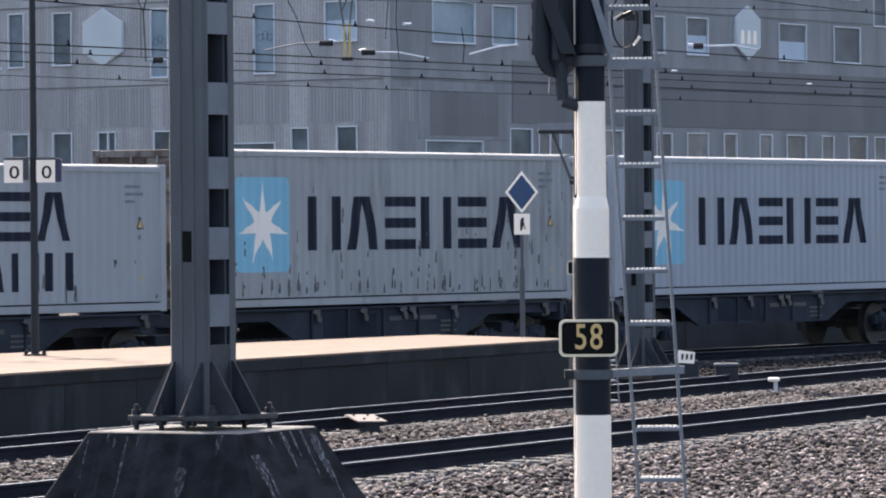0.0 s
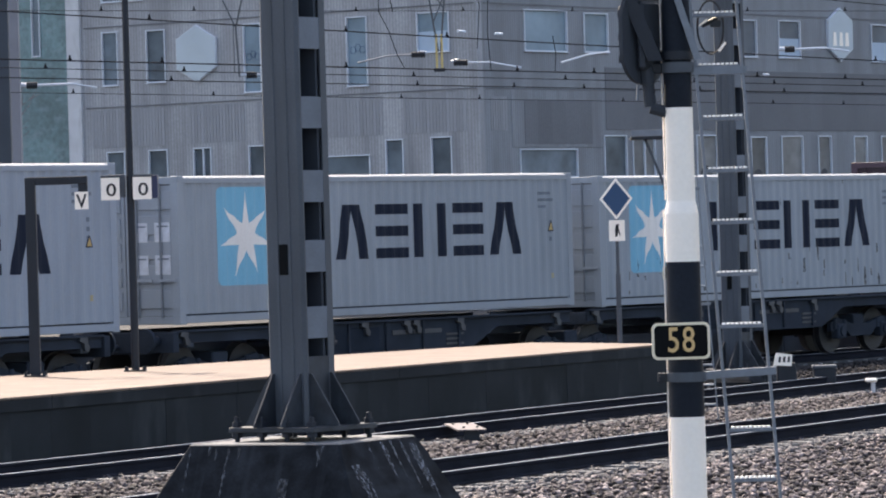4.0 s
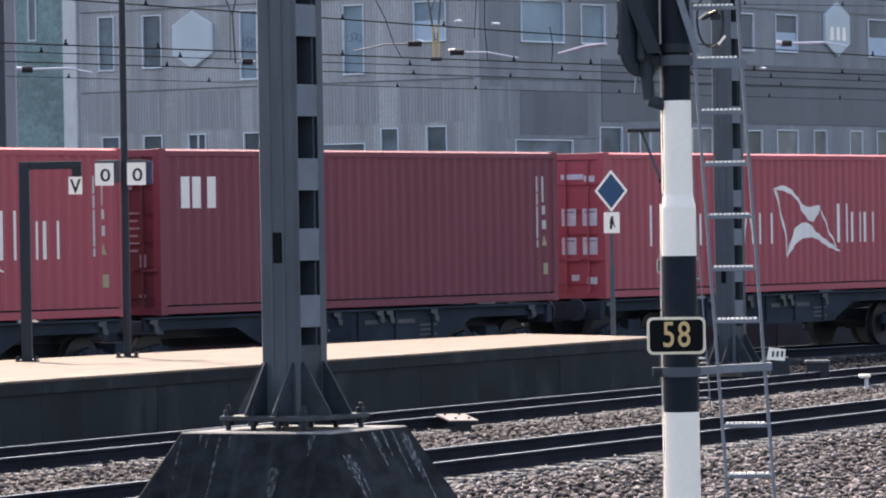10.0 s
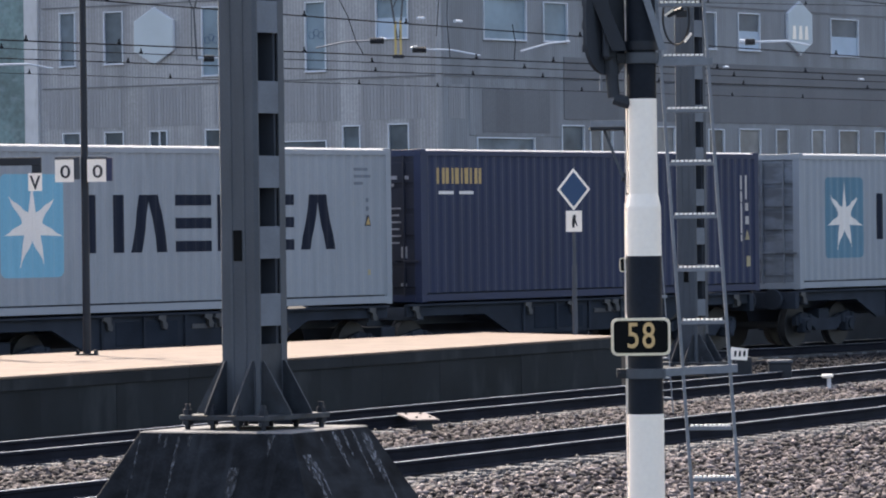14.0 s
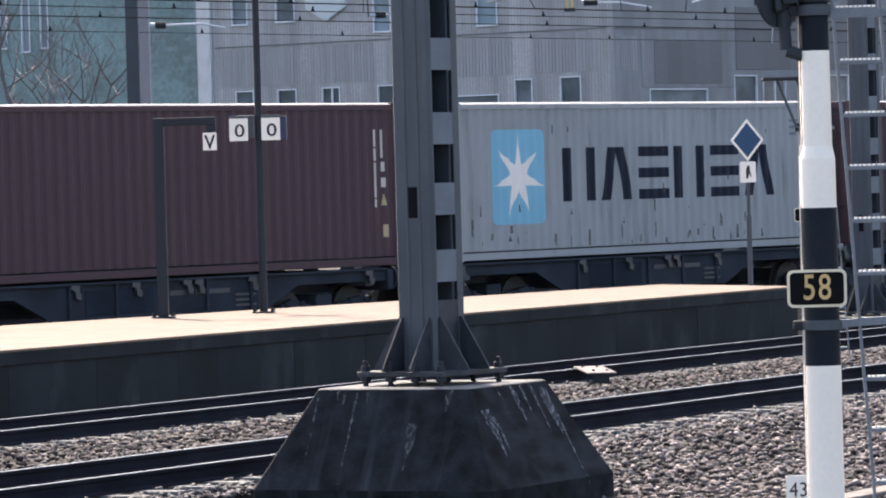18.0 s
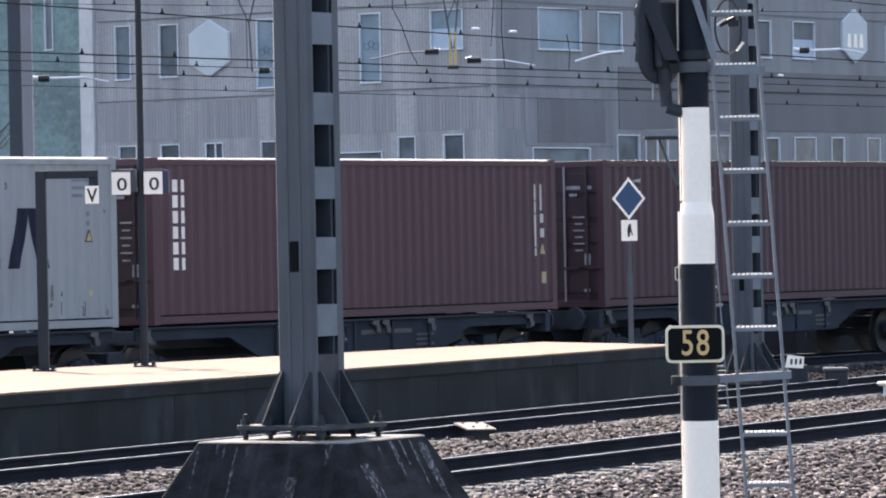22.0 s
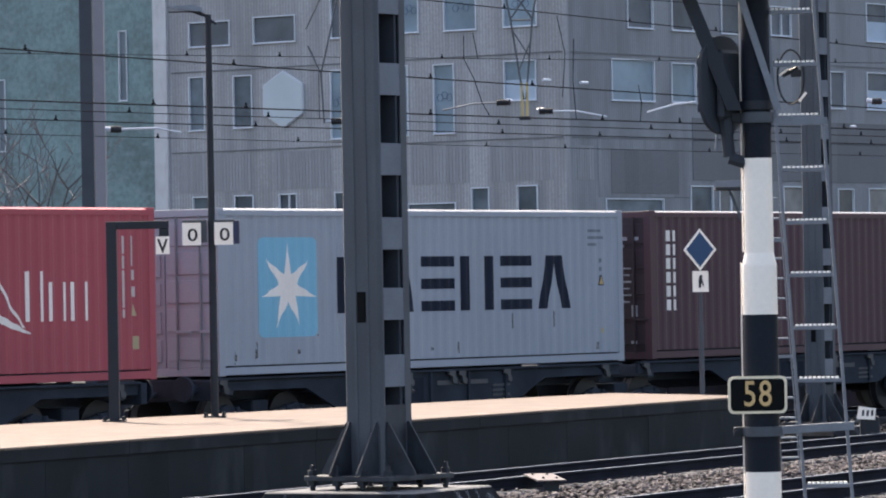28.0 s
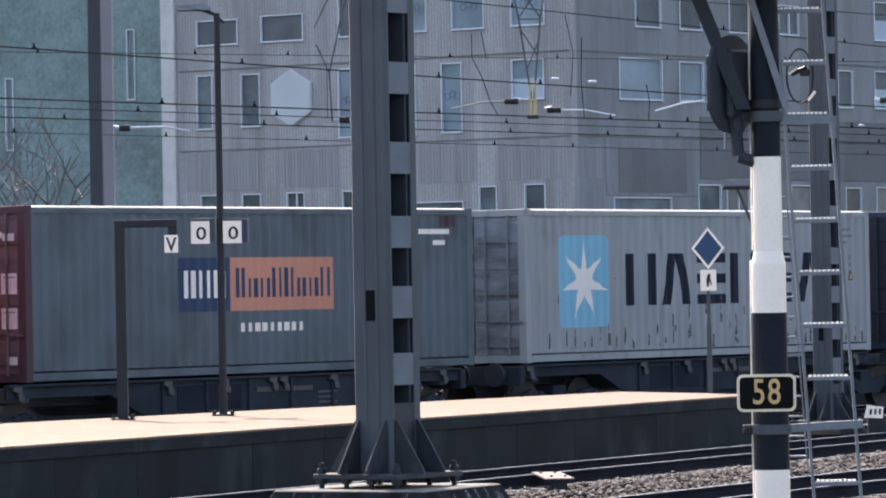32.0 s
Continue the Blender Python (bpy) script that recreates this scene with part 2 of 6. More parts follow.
M_DULLSTREAK = surface("dull_lime_run_off", (0.068, 0.072, 0.076), 0.9, var=0.6, scale=12, grain=0.3, bump=0.2)
broken_up(M_STREAK, (38, 38, 3.5), 0.40, 0.62)
broken_up(M_DULLSTREAK, (30, 30, 3.0), 0.36, 0.62)
M_BLACK = surface("black_paint", (0.027, 0.029, 0.033), 0.55, spec=0.3, var=0.2, grain=0.1, bump=0.05)
M_PIT = surface("dead_black", (0.007, 0.008, 0.009), 0.8, spec=0.05, var=0.1, bump=0.0, pure=True)
M_HEAD = surface("weathered_black_signal_paint", (0.050, 0.055, 0.062), 0.6, spec=0.2, var=0.15, grain=0.08, bump=0.05)
M_GLOSS = surface("glossy_black_enamel", (0.022, 0.026, 0.033), 0.5, var=0.2, grain=0.1, bump=0.03, spec=0.06)
M_WHITE = surface("white_paint", (0.90, 0.835, 0.775), 0.45, pure=True, var=0.04, grain=0.03, bump=0.04)
M_GALV = surface("galvanised_steel", (0.24, 0.25, 0.265), 0.5, 0.25, var=0.12, scale=8, grain=0.1, bump=0.05)
# Sun glint on the rung tops is put into this near-white zinc.
M_STUD = surface("sunlit_zinc", (0.85, 0.85, 0.85), 0.45, 0.0, var=0.06, grain=0.05, bump=0.0, pure=True)
M_DARKSTEEL = surface("dark_steel", (0.026, 0.031, 0.039), 0.55, 0.0, spec=0.25, var=0.2, grain=0.12, bump=0.1)
M_SIGNBLUE = surface("sign_blue", (0.012, 0.075, 0.17), 0.55, var=0.05, grain=0.02, bump=0.0)
M_NAVY = surface("navy_box", (0.02, 0.03, 0.09), 0.5, var=0.05, grain=0.02, bump=0.0)
M_GOLD = surface("sign_gold", (0.95, 0.56, 0.22), 0.45, var=0.06, grain=0.03, bump=0.0)
M_CREAM = surface("sign_cream", (0.72, 0.64, 0.50), 0.45, var=0.06, grain=0.03, bump=0.0, pure=True)
M_WAGON = surface("wagon_grime", (0.036, 0.044, 0.056), 0.85, spec=0.15, var=0.35, scale=1.2, grain=0.2, bump=0.2)
M_WHEEL = surface("wheel_steel", (0.026, 0.027, 0.030), 0.7, 0.0, var=0.2, grain=0.1)
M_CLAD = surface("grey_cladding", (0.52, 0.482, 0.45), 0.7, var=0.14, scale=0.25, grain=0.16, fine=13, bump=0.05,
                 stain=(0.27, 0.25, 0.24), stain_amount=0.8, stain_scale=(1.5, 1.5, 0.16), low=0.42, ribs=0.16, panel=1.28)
# The front wall's weaker light is put into its darker colour; the stains are wear.
M_CLADFRONT = surface("dim_front_cladding", (0.343, 0.335, 0.327), 0.7, var=0.14, scale=0.25, grain=0.16, fine=13, bump=0.05,
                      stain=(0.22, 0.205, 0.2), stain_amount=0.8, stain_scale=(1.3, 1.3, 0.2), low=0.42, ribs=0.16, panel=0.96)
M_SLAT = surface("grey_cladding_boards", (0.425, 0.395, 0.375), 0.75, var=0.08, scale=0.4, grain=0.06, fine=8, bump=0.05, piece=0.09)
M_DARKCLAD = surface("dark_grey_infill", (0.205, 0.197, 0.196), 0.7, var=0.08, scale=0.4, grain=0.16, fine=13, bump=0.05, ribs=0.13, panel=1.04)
M_FRAME = surface("pale_window_frame", (0.88, 0.86, 0.84), 0.5, var=0.06, grain=0.03, bump=0.02)
M_GLASS = surface("window_glass", (0.14, 0.165, 0.175), 0.4, var=0.45, scale=0.9, grain=0.02, fine=4, bump=0.0, spec=0.2, piece=0.5)
M_STICKER = surface("blue_window_film", (0.10, 0.17, 0.26), 0.5, var=0.1, bump=0.0)
M_PALEPANE = surface("pale_drawn_pane", (0.30, 0.34, 0.345), 0.5, var=0.15, scale=0.9, bump=0.0, spec=0.2, piece=0.2)
# Sky and room reflections are put into these two pane colours.
M_SKYPANE = surface("sky_reflection_pane", (0.27, 0.35, 0.38), 0.4, var=0.25, scale=0.8, grain=0.02, fine=4, bump=0.0, spec=0.3, piece=0.15)
M_WARMPANE = surface("lit_office_pane", (0.27, 0.245, 0.215), 0.5, var=0.3, scale=1.1, grain=0.02, fine=4, bump=0.0, spec=0.2, piece=0.3)
M_GREYPANE = surface("grey_office_pane", (0.185, 0.195, 0.20), 0.5, var=0.3, scale=0.7, grain=0.02, fine=4, bump=0.0, spec=0.2, piece=0.3)
M_CHAIR = surface("dark_office_chair", (0.07, 0.07, 0.075), 0.7, var=0.1, bump=0.0)
M_BLIND = surface("white_blind", (0.55, 0.64, 0.70), 0.6, var=0.06, grain=0.03, bump=0.02)
M_PALESIGN = surface("pale_panel", (0.69, 0.725, 0.70), 0.55, var=0.06, scale=0.8, grain=0.03, bump=0.02)
M_TEAL = surface("teal_facade", (0.20, 0.31, 0.295), 0.55, var=0.3, scale=0.5, grain=0.25, fine=5, bump=0.1,
                 stain=(0.30, 0.38, 0.37), stain_amount=0.7, stain_scale=(1.6, 1.6, 3.2))
M_COLUMN = surface("white_column", (0.80, 0.74, 0.69), 0.6, var=0.08, grain=0.04, bump=0.05, stain=(0.52, 0.47, 0.45), stain_amount=0.6, stain_scale=(3, 3, 0.8))
M_BARK = surface("grey_bark", (0.115, 0.105, 0.10), 0.9, var=0.25, grain=0.2, bump=0.3)
M_POLE = surface("weathered_pole_steel", (0.062, 0.07, 0.082), 0.6, var=0.12, grain=0.06, spec=0.3)
M_PINKPOLE = surface("pale_pinkish_steel", (0.31, 0.28, 0.285), 0.6, var=0.1, grain=0.06)
M_TWIG = surface("pale_twigs", (0.215, 0.185, 0.178), 0.9, var=0.3, grain=0.2, bump=0.1)
M_WIRE = surface("tarnished_wire", (0.022, 0.023, 0.026), 0.9, spec=0.03, var=0.1, grain=0.05, bump=0.0)
M_PORCELAIN = surface("insulator_white", (0.72, 0.73, 0.74), 0.25, var=0.05, grain=0.02, bump=0.0)
M_YELLOW = surface("yellow_sleeve", (0.68, 0.47, 0.16), 0.5, var=0.08, grain=0.04, bump=0.0)

# ---- ground and tracks ----
gs = Shape()
gs.slab([(-2500, -600), (2500, -600), (2500, 3800), (-2500, 3800)], -1.4, -0.62)
solid("ground", gs, M_BALLAST, "grey-brown trackside ground between the railway tracks", "ground", "structure")
BED = [(-60, -0.9), (-60, -0.60), (13.5, -0.56), (19.8, -0.44), (21.5, -0.24), (26.2, -0.235), (26.8, -0.26), (27.4, -0.235), (125.0, -0.22), (125.0, -0.9)]
HOLLOW = (34.6, 37.2, 19.3, 22.15)      # dug out before the mast footing
profile = BED[:3] + [(HOLLOW[2] - 0.05, -0.45), (HOLLOW[2], -0.45), (19.8, -0.44), (21.5, -0.24), (HOLLOW[3], -0.239), (HOLLOW[3] + 0.05, -0.239)] + BED[5:]
bed = Shape().loft([[(a, p, z - (0.32 if dig and HOLLOW[2] <= p <= HOLLOW[3] else 0.0)) for p, z in profile]
                    for a, dig in ((-200, 0), (HOLLOW[0], 0), (HOLLOW[0] + 0.6, 1), (HOLLOW[1], 1), (HOLLOW[1] + 0.05, 0), (600, 0))])
soot = Shape().loft([[(a, q, z) for q, z in ((30.6, -0.25), (30.6, -0.212), (52.5, -0.20), (52.5, -0.25))] for a in (66, 420)])
solid("ground", soot, M_SOOT, "sooty dark trackside ground beyond the platform end", "ground", "structure", m=NEAR)
solid("ballast_bed", bed, M_BALLAST, "dull stone ballast bed that carries the tracks", "ballast", "structure", m=NEAR)


def loose_stones(name, a0, a1, p0, p1, per_m2, size, seed, label, mat=None):
    """Angular stones strewn over a stretch of the bed, as one uncountable layer."""
    rng = np.random.default_rng(seed)
    n = int((a1 - a0) * (p1 - p0) * per_m2)
    a, p = rng.uniform(a0, a1, n), rng.uniform(p0, p1, n)
    keep = ~((a > HOLLOW[0]) & (a < HOLLOW[1]) & (p > HOLLOW[2]) & (p < HOLLOW[3]))
    a, p = a[keep], p[keep]
    n = len(a)
    z = np.interp(p, [q[0] for q in BED[1:-1]], [q[1] for q in BED[1:-1]])
    r = size * rng.uniform(0.45, 1.5, n)
    octa = np.array([(1, 0, 0), (0, 1, 0), (-1, 0, 0), (0, -1, 0), (0, 0, 1), (0, 0, -1)], float)
    v = octa[None] * rng.uniform(0.6, 1.25, (n, 6, 1)) + rng.normal(0, 0.16, (n, 6, 3))
    ang = rng.uniform(0, 6.28, n)
    tip = rng.normal(0, 0.6, n)
    c, s = np.cos(tip)[:, None], np.sin(tip)[:, None]
    y_, z_ = v[..., 1] * c - v[..., 2] * s, v[..., 1] * s + v[..., 2] * c
    v[..., 1], v[..., 2] = y_, z_
    c, s = np.cos(ang)[:, None], np.sin(ang)[:, None]
    x_, y_ = v[..., 0] * c - v[..., 1] * s, v[..., 0] * s + v[..., 1] * c
    v = np.stack([x_ * 1.25, y_, v[..., 2] * 0.62], -1) * r[:, None, None]
    v += np.stack([a, p, z + r * rng.uniform(-0.2, 1.0, n)], -1)[:, None]
    tri = np.array([(0, 1, 4), (1, 2, 4), (2, 3, 4), (3, 0, 4), (1, 0, 5), (2, 1, 5), (3, 2, 5), (0, 3, 5)])
    f = (tri[None] + 6 * np.arange(n)[:, None, None]).reshape(-1)
    me = bpy.data.meshes.new(name)
    me.vertices.add(6 * n)
    me.vertices.foreach_set("co", v.reshape(-1))
    me.loops.add(len(f))
    me.loops.foreach_set("vertex_index", f)
    me.polygons.add(len(f) // 3)
    me.polygons.foreach_set("loop_start", np.arange(0, len(f), 3))
    me.update(calc_edges=True)
    me.materials.append(mat or M_STONE)
    ob = new(name, me)
    ob.matrix_world = NEAR
    return tagged(ob, label, "ballast", kind="stuff")


loose_stones("ballast_stones", 33, 90, 24.95, 28.45, 220, 0.043, 5, "sharp sooty grey and brown ballast stones between the tracks", M_STONEDARK)
# a strip of darker stones along the near side of two rails
for p0, p1, k in ((21.9, 22.98, 8), (28.2, 28.85, 9)):
    loose_stones("ballast_stones", 33, 90, p0, p1, 260, 0.042, k, "dark blue-grey ballast stones beside the rail", M_RAILSIDE)
loose_stones("ballast_stones", 22, 74, 14.3, 22.3, 215, 0.042, 6, "sharp grey and brown ballast stones before the rails")
loose_stones("ballast_stones", 62, 130, 30.9, 35.0, 90, 0.05, 7, "sooty dark ballast stones beyond the platform end", M_SOOT)


def rail_shape(length):
    """A flat-bottomed rail with its running head on z = 0, along x."""
    prof = [(-0.075, -0.172), (0.075, -0.172), (0.075, -0.160), (0.012, -0.140), (0.010, -0.052), (0.035, -0.040),
            (0.036, -0.008), (-0.036, -0.008), (-0.035, -0.040), (-0.010, -0.052), (-0.012, -0.140), (-0.075, -0.160)]
    return Shape().loft([[(0, y, z) for y, z in prof], [(length, y, z) for y, z in prof]])


def track(name, base, a0, a1, p, label, sleepers=()):
    t = thing(name, base @ pose(a0, p, 0), label, "track", kind="structure")
    for side in (-0.75, 0.75):
        r = part("rail", rail_shape(a1 - a0), M_RAIL, t, at=pose(0, side, 0))
        top = Shape().loft([[(0, y, z) for y, z in ((-0.019, -0.007), (0.019, -0.007), (0.015, -0.002), (-0.015, -0.002))],
                            [(a1 - a0, y, z) for y, z in ((-0.019, -0.007), (0.019, -0.007), (0.015, -0.002), (-0.015, -0.002))]])
        part("running_face", top, M_RAILTOP, r, "polished bright rail head")
    sl = Shape().loft([[(-0.14, y, -0.40), (0.14, y, -0.40), (0.10, y, -0.195), (-0.10, y, -0.195)] for y in (-1.28, 1.28)]).mesh("sleeper", M_SLEEPER)
    for a in sleepers:
        part("sleeper", sl, M_SLEEPER, t, at=pose(a - a0, 0, 0.02))
    return t


def span(a, b, step):
    return [a + step * i for i in range(int((b - a) / step))]


track("track_platform_side", NEAR, -60, 420, 29.65, "rusty dark rails with bright heads beside the platform", span(30, 140, 0.62))
track("track_middle", NEAR, -60, 420, 23.85, "rusty dark rails with bright heads in stone ballast", span(30, 120, 0.62))
track("track_freight", FAR, -250, 420, 51.32, "rusty rails under the passing freight train", span(50, 150, 0.62))

# ---- platform ----
PZ = 0.76
def on_sight(u, depth):
    return (u * depth / 8100, depth)
front = [NEAR @ Vector((a, 31.3, 0)) for a in (-40, 71.3)]
rear = [Vector((*on_sight(-3600, 47.8), 0)), Vector((*on_sight(120, 81.75), 0))]
pl = Shape()
pl.slab([(front[0].x, front[0].y), (front[1].x, front[1].y), (rear[1].x, rear[1].y), (rear[0].x, rear[0].y)], -0.22, PZ)
solid("platform", pl, M_PAVING, "pale sunlit paved station platform", "platform", "structure")

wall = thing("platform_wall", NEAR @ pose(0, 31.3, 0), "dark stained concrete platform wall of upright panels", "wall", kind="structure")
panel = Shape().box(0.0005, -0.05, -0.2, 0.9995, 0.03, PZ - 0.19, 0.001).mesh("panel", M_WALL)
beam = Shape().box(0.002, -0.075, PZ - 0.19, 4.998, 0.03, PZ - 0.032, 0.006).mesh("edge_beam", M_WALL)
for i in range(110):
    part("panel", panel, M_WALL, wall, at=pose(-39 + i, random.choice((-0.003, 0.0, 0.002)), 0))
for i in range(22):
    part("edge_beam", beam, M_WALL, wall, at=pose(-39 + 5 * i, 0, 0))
cope = Shape().box(0.004, -0.08, PZ - 0.03, 0.996, 0.45, PZ + 0.006, 0.008).mesh("coping_slab", M_PAVING)
for i in range(110):
    part("coping_slab", cope, M_PAVING, wall, at=pose(-39 + i, 0, 0))


# added wall behind the train: hides the sunlit ground, haze is in its colour
bw = thing("added_back_wall", FAR @ pose(-120, 54.1, 0), "added dark wall that hides sunlit ground behind the train", "wall", kind="structure")
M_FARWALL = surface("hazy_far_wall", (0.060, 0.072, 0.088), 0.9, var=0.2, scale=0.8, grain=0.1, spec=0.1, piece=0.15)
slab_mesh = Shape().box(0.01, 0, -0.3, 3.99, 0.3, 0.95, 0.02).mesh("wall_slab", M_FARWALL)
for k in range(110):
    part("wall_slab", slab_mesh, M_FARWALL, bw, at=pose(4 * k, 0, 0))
def text(name, words, size, mat, parent, m, squash=1.0, bold=0.0):
    """Lettering in the built-in font as a mesh part, centred, in the local x-y plane."""
    cu = bpy.data.curves.new(name, "FONT")
    cu.body, cu.size, cu.align_x, cu.align_y, cu.extrude, cu.offset = words, size, "CENTER", "CENTER", 0.002, bold
    tmp = bpy.data.objects.new(name, cu)
    me = bpy.data.meshes.new_from_object(tmp)
    bpy.data.objects.remove(tmp)
    me.materials.clear()
    me.materials.append(mat)
    ob = new(name, me)
    ob.parent = parent
    ob.matrix_basis = m @ Matrix.Diagonal((squash, 1, 1, 1))
    return ob


def rounded(w, h, r, n=5):
    """The outline of a rounded rectangle about the origin."""
    out = []
    for cx, cy, a0 in ((w / 2 - r, h / 2 - r, 0), (-w / 2 + r, h / 2 - r, 90), (-w / 2 + r, -h / 2 + r, 180), (w / 2 - r, -h / 2 + r, 270)):
        out += [(cx + r * math.cos(radians(a0 + 90 * i / n)), cy + r * math.sin(radians(a0 + 90 * i / n))) for i in range(n + 1)]
    return out


# ---- catenary masts ----
def lattice_mast(m, top, label, w=0.226):
    """A square mast of a webbed and a flanged channel joined by batten plates. z = 0 is the base plate."""
    t = thing("catenary_mast", m, label, "mast", "catenary masts")
    web = Shape().slab([(-w, -w + 0.03), (-w + 0.03, -w), (-w + 0.05, -w), (-w + 0.05, -w + 0.02), (-w + 0.03, -w + 0.04), (-w + 0.03, w - 0.04),
                        (-w + 0.05, w - 0.02), (-w + 0.05, w), (-w + 0.03, w), (-w, w - 0.03)], 0.02, top)
    part("front_channel", web, M_MAST, t)
    for y in (-0.075, 0.075):
        part("stiffener", Shape().slab([(-w - 0.008, y - 0.012), (-w + 0.002, y - 0.018), (-w + 0.002, y + 0.018), (-w - 0.008, y + 0.012)], 0.1, top), M_MAST, t)
    back = Shape().slab([(w, -w), (w, w), (w - 0.09, w), (w - 0.09, w - 0.016), (w - 0.016, w - 0.03), (w - 0.016, -w + 0.03), (w - 0.09, -w + 0.016), (w - 0.09, -w)], 0.02, top)
    part("rear_channel", back, M_MAST, t)
    foot = Shape().box(-w + 0.045, -0.007, 0.02, w - 0.085, 0.007, 0.68, 0.003).mesh("foot_plate")
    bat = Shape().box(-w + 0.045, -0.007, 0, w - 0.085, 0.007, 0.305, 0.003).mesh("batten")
    zs = [0.85, 1.484, 2.151, 2.855, 3.615]
    while zs[-1] < top - 1.2:
        zs.append(zs[-1] + 0.77)
    part("foot_plate", foot, M_GUSSET, t, at=pose(0, -w + 0.009, 0))
    # Added plate blocks light from behind; a dark lining gives the inner shade.
    part("rear_plate", Shape().box(-w + 0.04, w - 0.02, 0.02, w - 0.02, w - 0.006, top), M_POLE, t, "added rear plate that keeps light out of the mast")
    part("inner_lining", Shape().box(w - 0.13, -w + 0.03, 0.02, w - 0.095, w - 0.03, top), M_POLE, t, "dark lining in place of the inner shade")
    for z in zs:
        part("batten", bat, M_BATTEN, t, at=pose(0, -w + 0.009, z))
    # The slot's darkness is a black plate on the web, not a hole.
    part("slot_cover", Shape().box(-w - 0.012, -0.05, 1.465, -w + 0.002, 0.05, 1.755, 0.004), M_PIT, t, "black plate in place of an opening in the web")
    part("base_plate", Shape().box(-0.51, -0.51, -0.03, 0.51, 0.51, 0.02, 0.006), M_GUSSET, t)
    tri = [(0, 0.02), (0.335, 0.02), (0.33, 0.05), (0.025, 0.52), (0, 0.52)]
    gus = Shape().plate(tri, -0.009, 0.009).mesh("gusset")
    for k in range(4):
        for off in (-w + 0.065, w - 0.065):
            part("gusset", gus, M_GUSSET, t, at=pose(0, 0, 0, 0, 0, 90 * k) @ pose(w, off, 0))
    bolt = Shape().tube((0, 0, -0.13), (0, 0, 0.12), 0.026, n=8).tube((0, 0, 0.02), (0, 0, 0.07), 0.048, n=6).tube((0, 0, -0.075), (0, 0, -0.03), 0.055, n=6).mesh("anchor_bolt")
    for x in (-0.45, 0.45):
        for y in (-0.45, -0.15, 0.15, 0.45):
            part("anchor_bolt", bolt, M_DARKSTEEL, t, at=pose(x, y, 0))
    arm = Shape().box(w, -w, 0, w + 0.03, -w + 0.05, 0.09, 0.004).tube((w + 0.03, -w + 0.02, 0.02), (w + 0.06, -w + 0.02, 0.02), 0.02, n=8)
    part("earth_clamp", arm, M_DARKSTEEL, t, at=pose(0, 0, 0.78))
    return t


def footing(m, h, w0, w1, z0, label):
    t = thing("mast_footing", m, label, "footing", "mast footings")
    sq = lambda w, z, c: [(-w + c, -w, z), (w - c, -w, z), (w, -w + c, z), (w, w - c, z), (w - c, w, z), (-w + c, w, z), (-w, w - c, z), (-w, -w + c, z)]
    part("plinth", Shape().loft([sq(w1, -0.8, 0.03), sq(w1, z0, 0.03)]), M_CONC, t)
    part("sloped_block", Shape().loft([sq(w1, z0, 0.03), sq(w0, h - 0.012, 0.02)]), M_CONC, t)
    rng = random.Random(5)
    slope = (w1 - w0) / (h - 0.012 - z0)
    # across the face, half width, start below the edge, length, drift
    RUNS = ((-0.68, 0.075, 0.19, 0.43, 0.0), (-0.56, 0.02, 0.26, 0.36, 0.0), (0.03, 0.045, 0.01, 0.34, 0.0), (0.22, 0.018, 0.0, 0.40, 0.0), (0.42, 0.022, 0.0, 0.50, 0.0),
            (0.61, 0.055, 0.05, 0.46, 0.0), (0.68, 0.026, 0.02, 0.95, 0.0), (-0.25, 0.012, 0.02, 0.22, 0.0))
    FINE = ((-0.77, 0.009, 0.03, 0.62, 0.0), (-0.36, 0.013, 0.02, 0.86, 0.0), (-0.56, 0.020, 0.0, 0.10, 0.0), (-0.49, 0.018, 0.0, 0.13, 0.0), (-0.24, 0.022, 0.0, 0.14, 0.0),
            (0.30, 0.050, 0.30, 0.45, 0.0), (0.62, 0.030, 0.0, 0.20, 0.0))
    for side in (0, 90):
        big = w0 > 0.75
        for k in range(len(RUNS if side else FINE) if big else 4):
            c = rng.uniform(-w0 * 0.95, w0 * 0.95)
            n, a, d, e = rng.uniform(0.008, 0.026), rng.choice((0.0, 0.0, 0.02, 0.16)), rng.uniform(0.15, 0.75), rng.uniform(-0.01, 0.01)
            if big:
                c, n, a, d, e = (RUNS if side else FINE)[k]
            rows = [(h - 0.02 - a, n), (h - 0.02 - a - d * 0.3, n * 1.15), (h - 0.02 - a - d * 0.65, n * 0.6), (h - 0.02 - a - d, 0.003)]
            out = lambda z: -w0 - slope * (h - 0.012 - z)
            s = Shape().loft([[(c - q + e * i, out(z) + 0.004, z), (c + q + e * i, out(z) + 0.004, z), (c + q + e * i, out(z) - 0.002, z), (c - q + e * i, out(z) - 0.002, z)] for i, (z, q) in enumerate(rows)])
            part("lime_streak", s, M_STREAK if side else M_DULLSTREAK, t, "pale lime run-off", at=pose(0, 0, 0, 0, 0, side))
    # Sunlight on the top is put into a paler concrete cap.
    part("worn_cap", Shape().loft([sq(w0, h - 0.012, 0.02), sq(w0 - 0.014, h, 0.03)]), M_SLEEPER, t, "paler top face with sunlight in its colour")
    return t


MAST = Matrix.Translation((-289 * 43.55 / 8100, 43.55, 0))
footing(MAST @ pose(0, 0, 0, 0, 0, -26.3), 0.745, 0.805, 1.275, -0.18, "dark weathered concrete mast footing with pale run-off streaks")
lattice_mast(MAST @ FAR @ pose(0, 0, 0.865), 9.5, "grey steel mast of two channels with batten plates")
MAST2 = Matrix.Translation((487 * 83.61 / 8100, 83.61, 0))
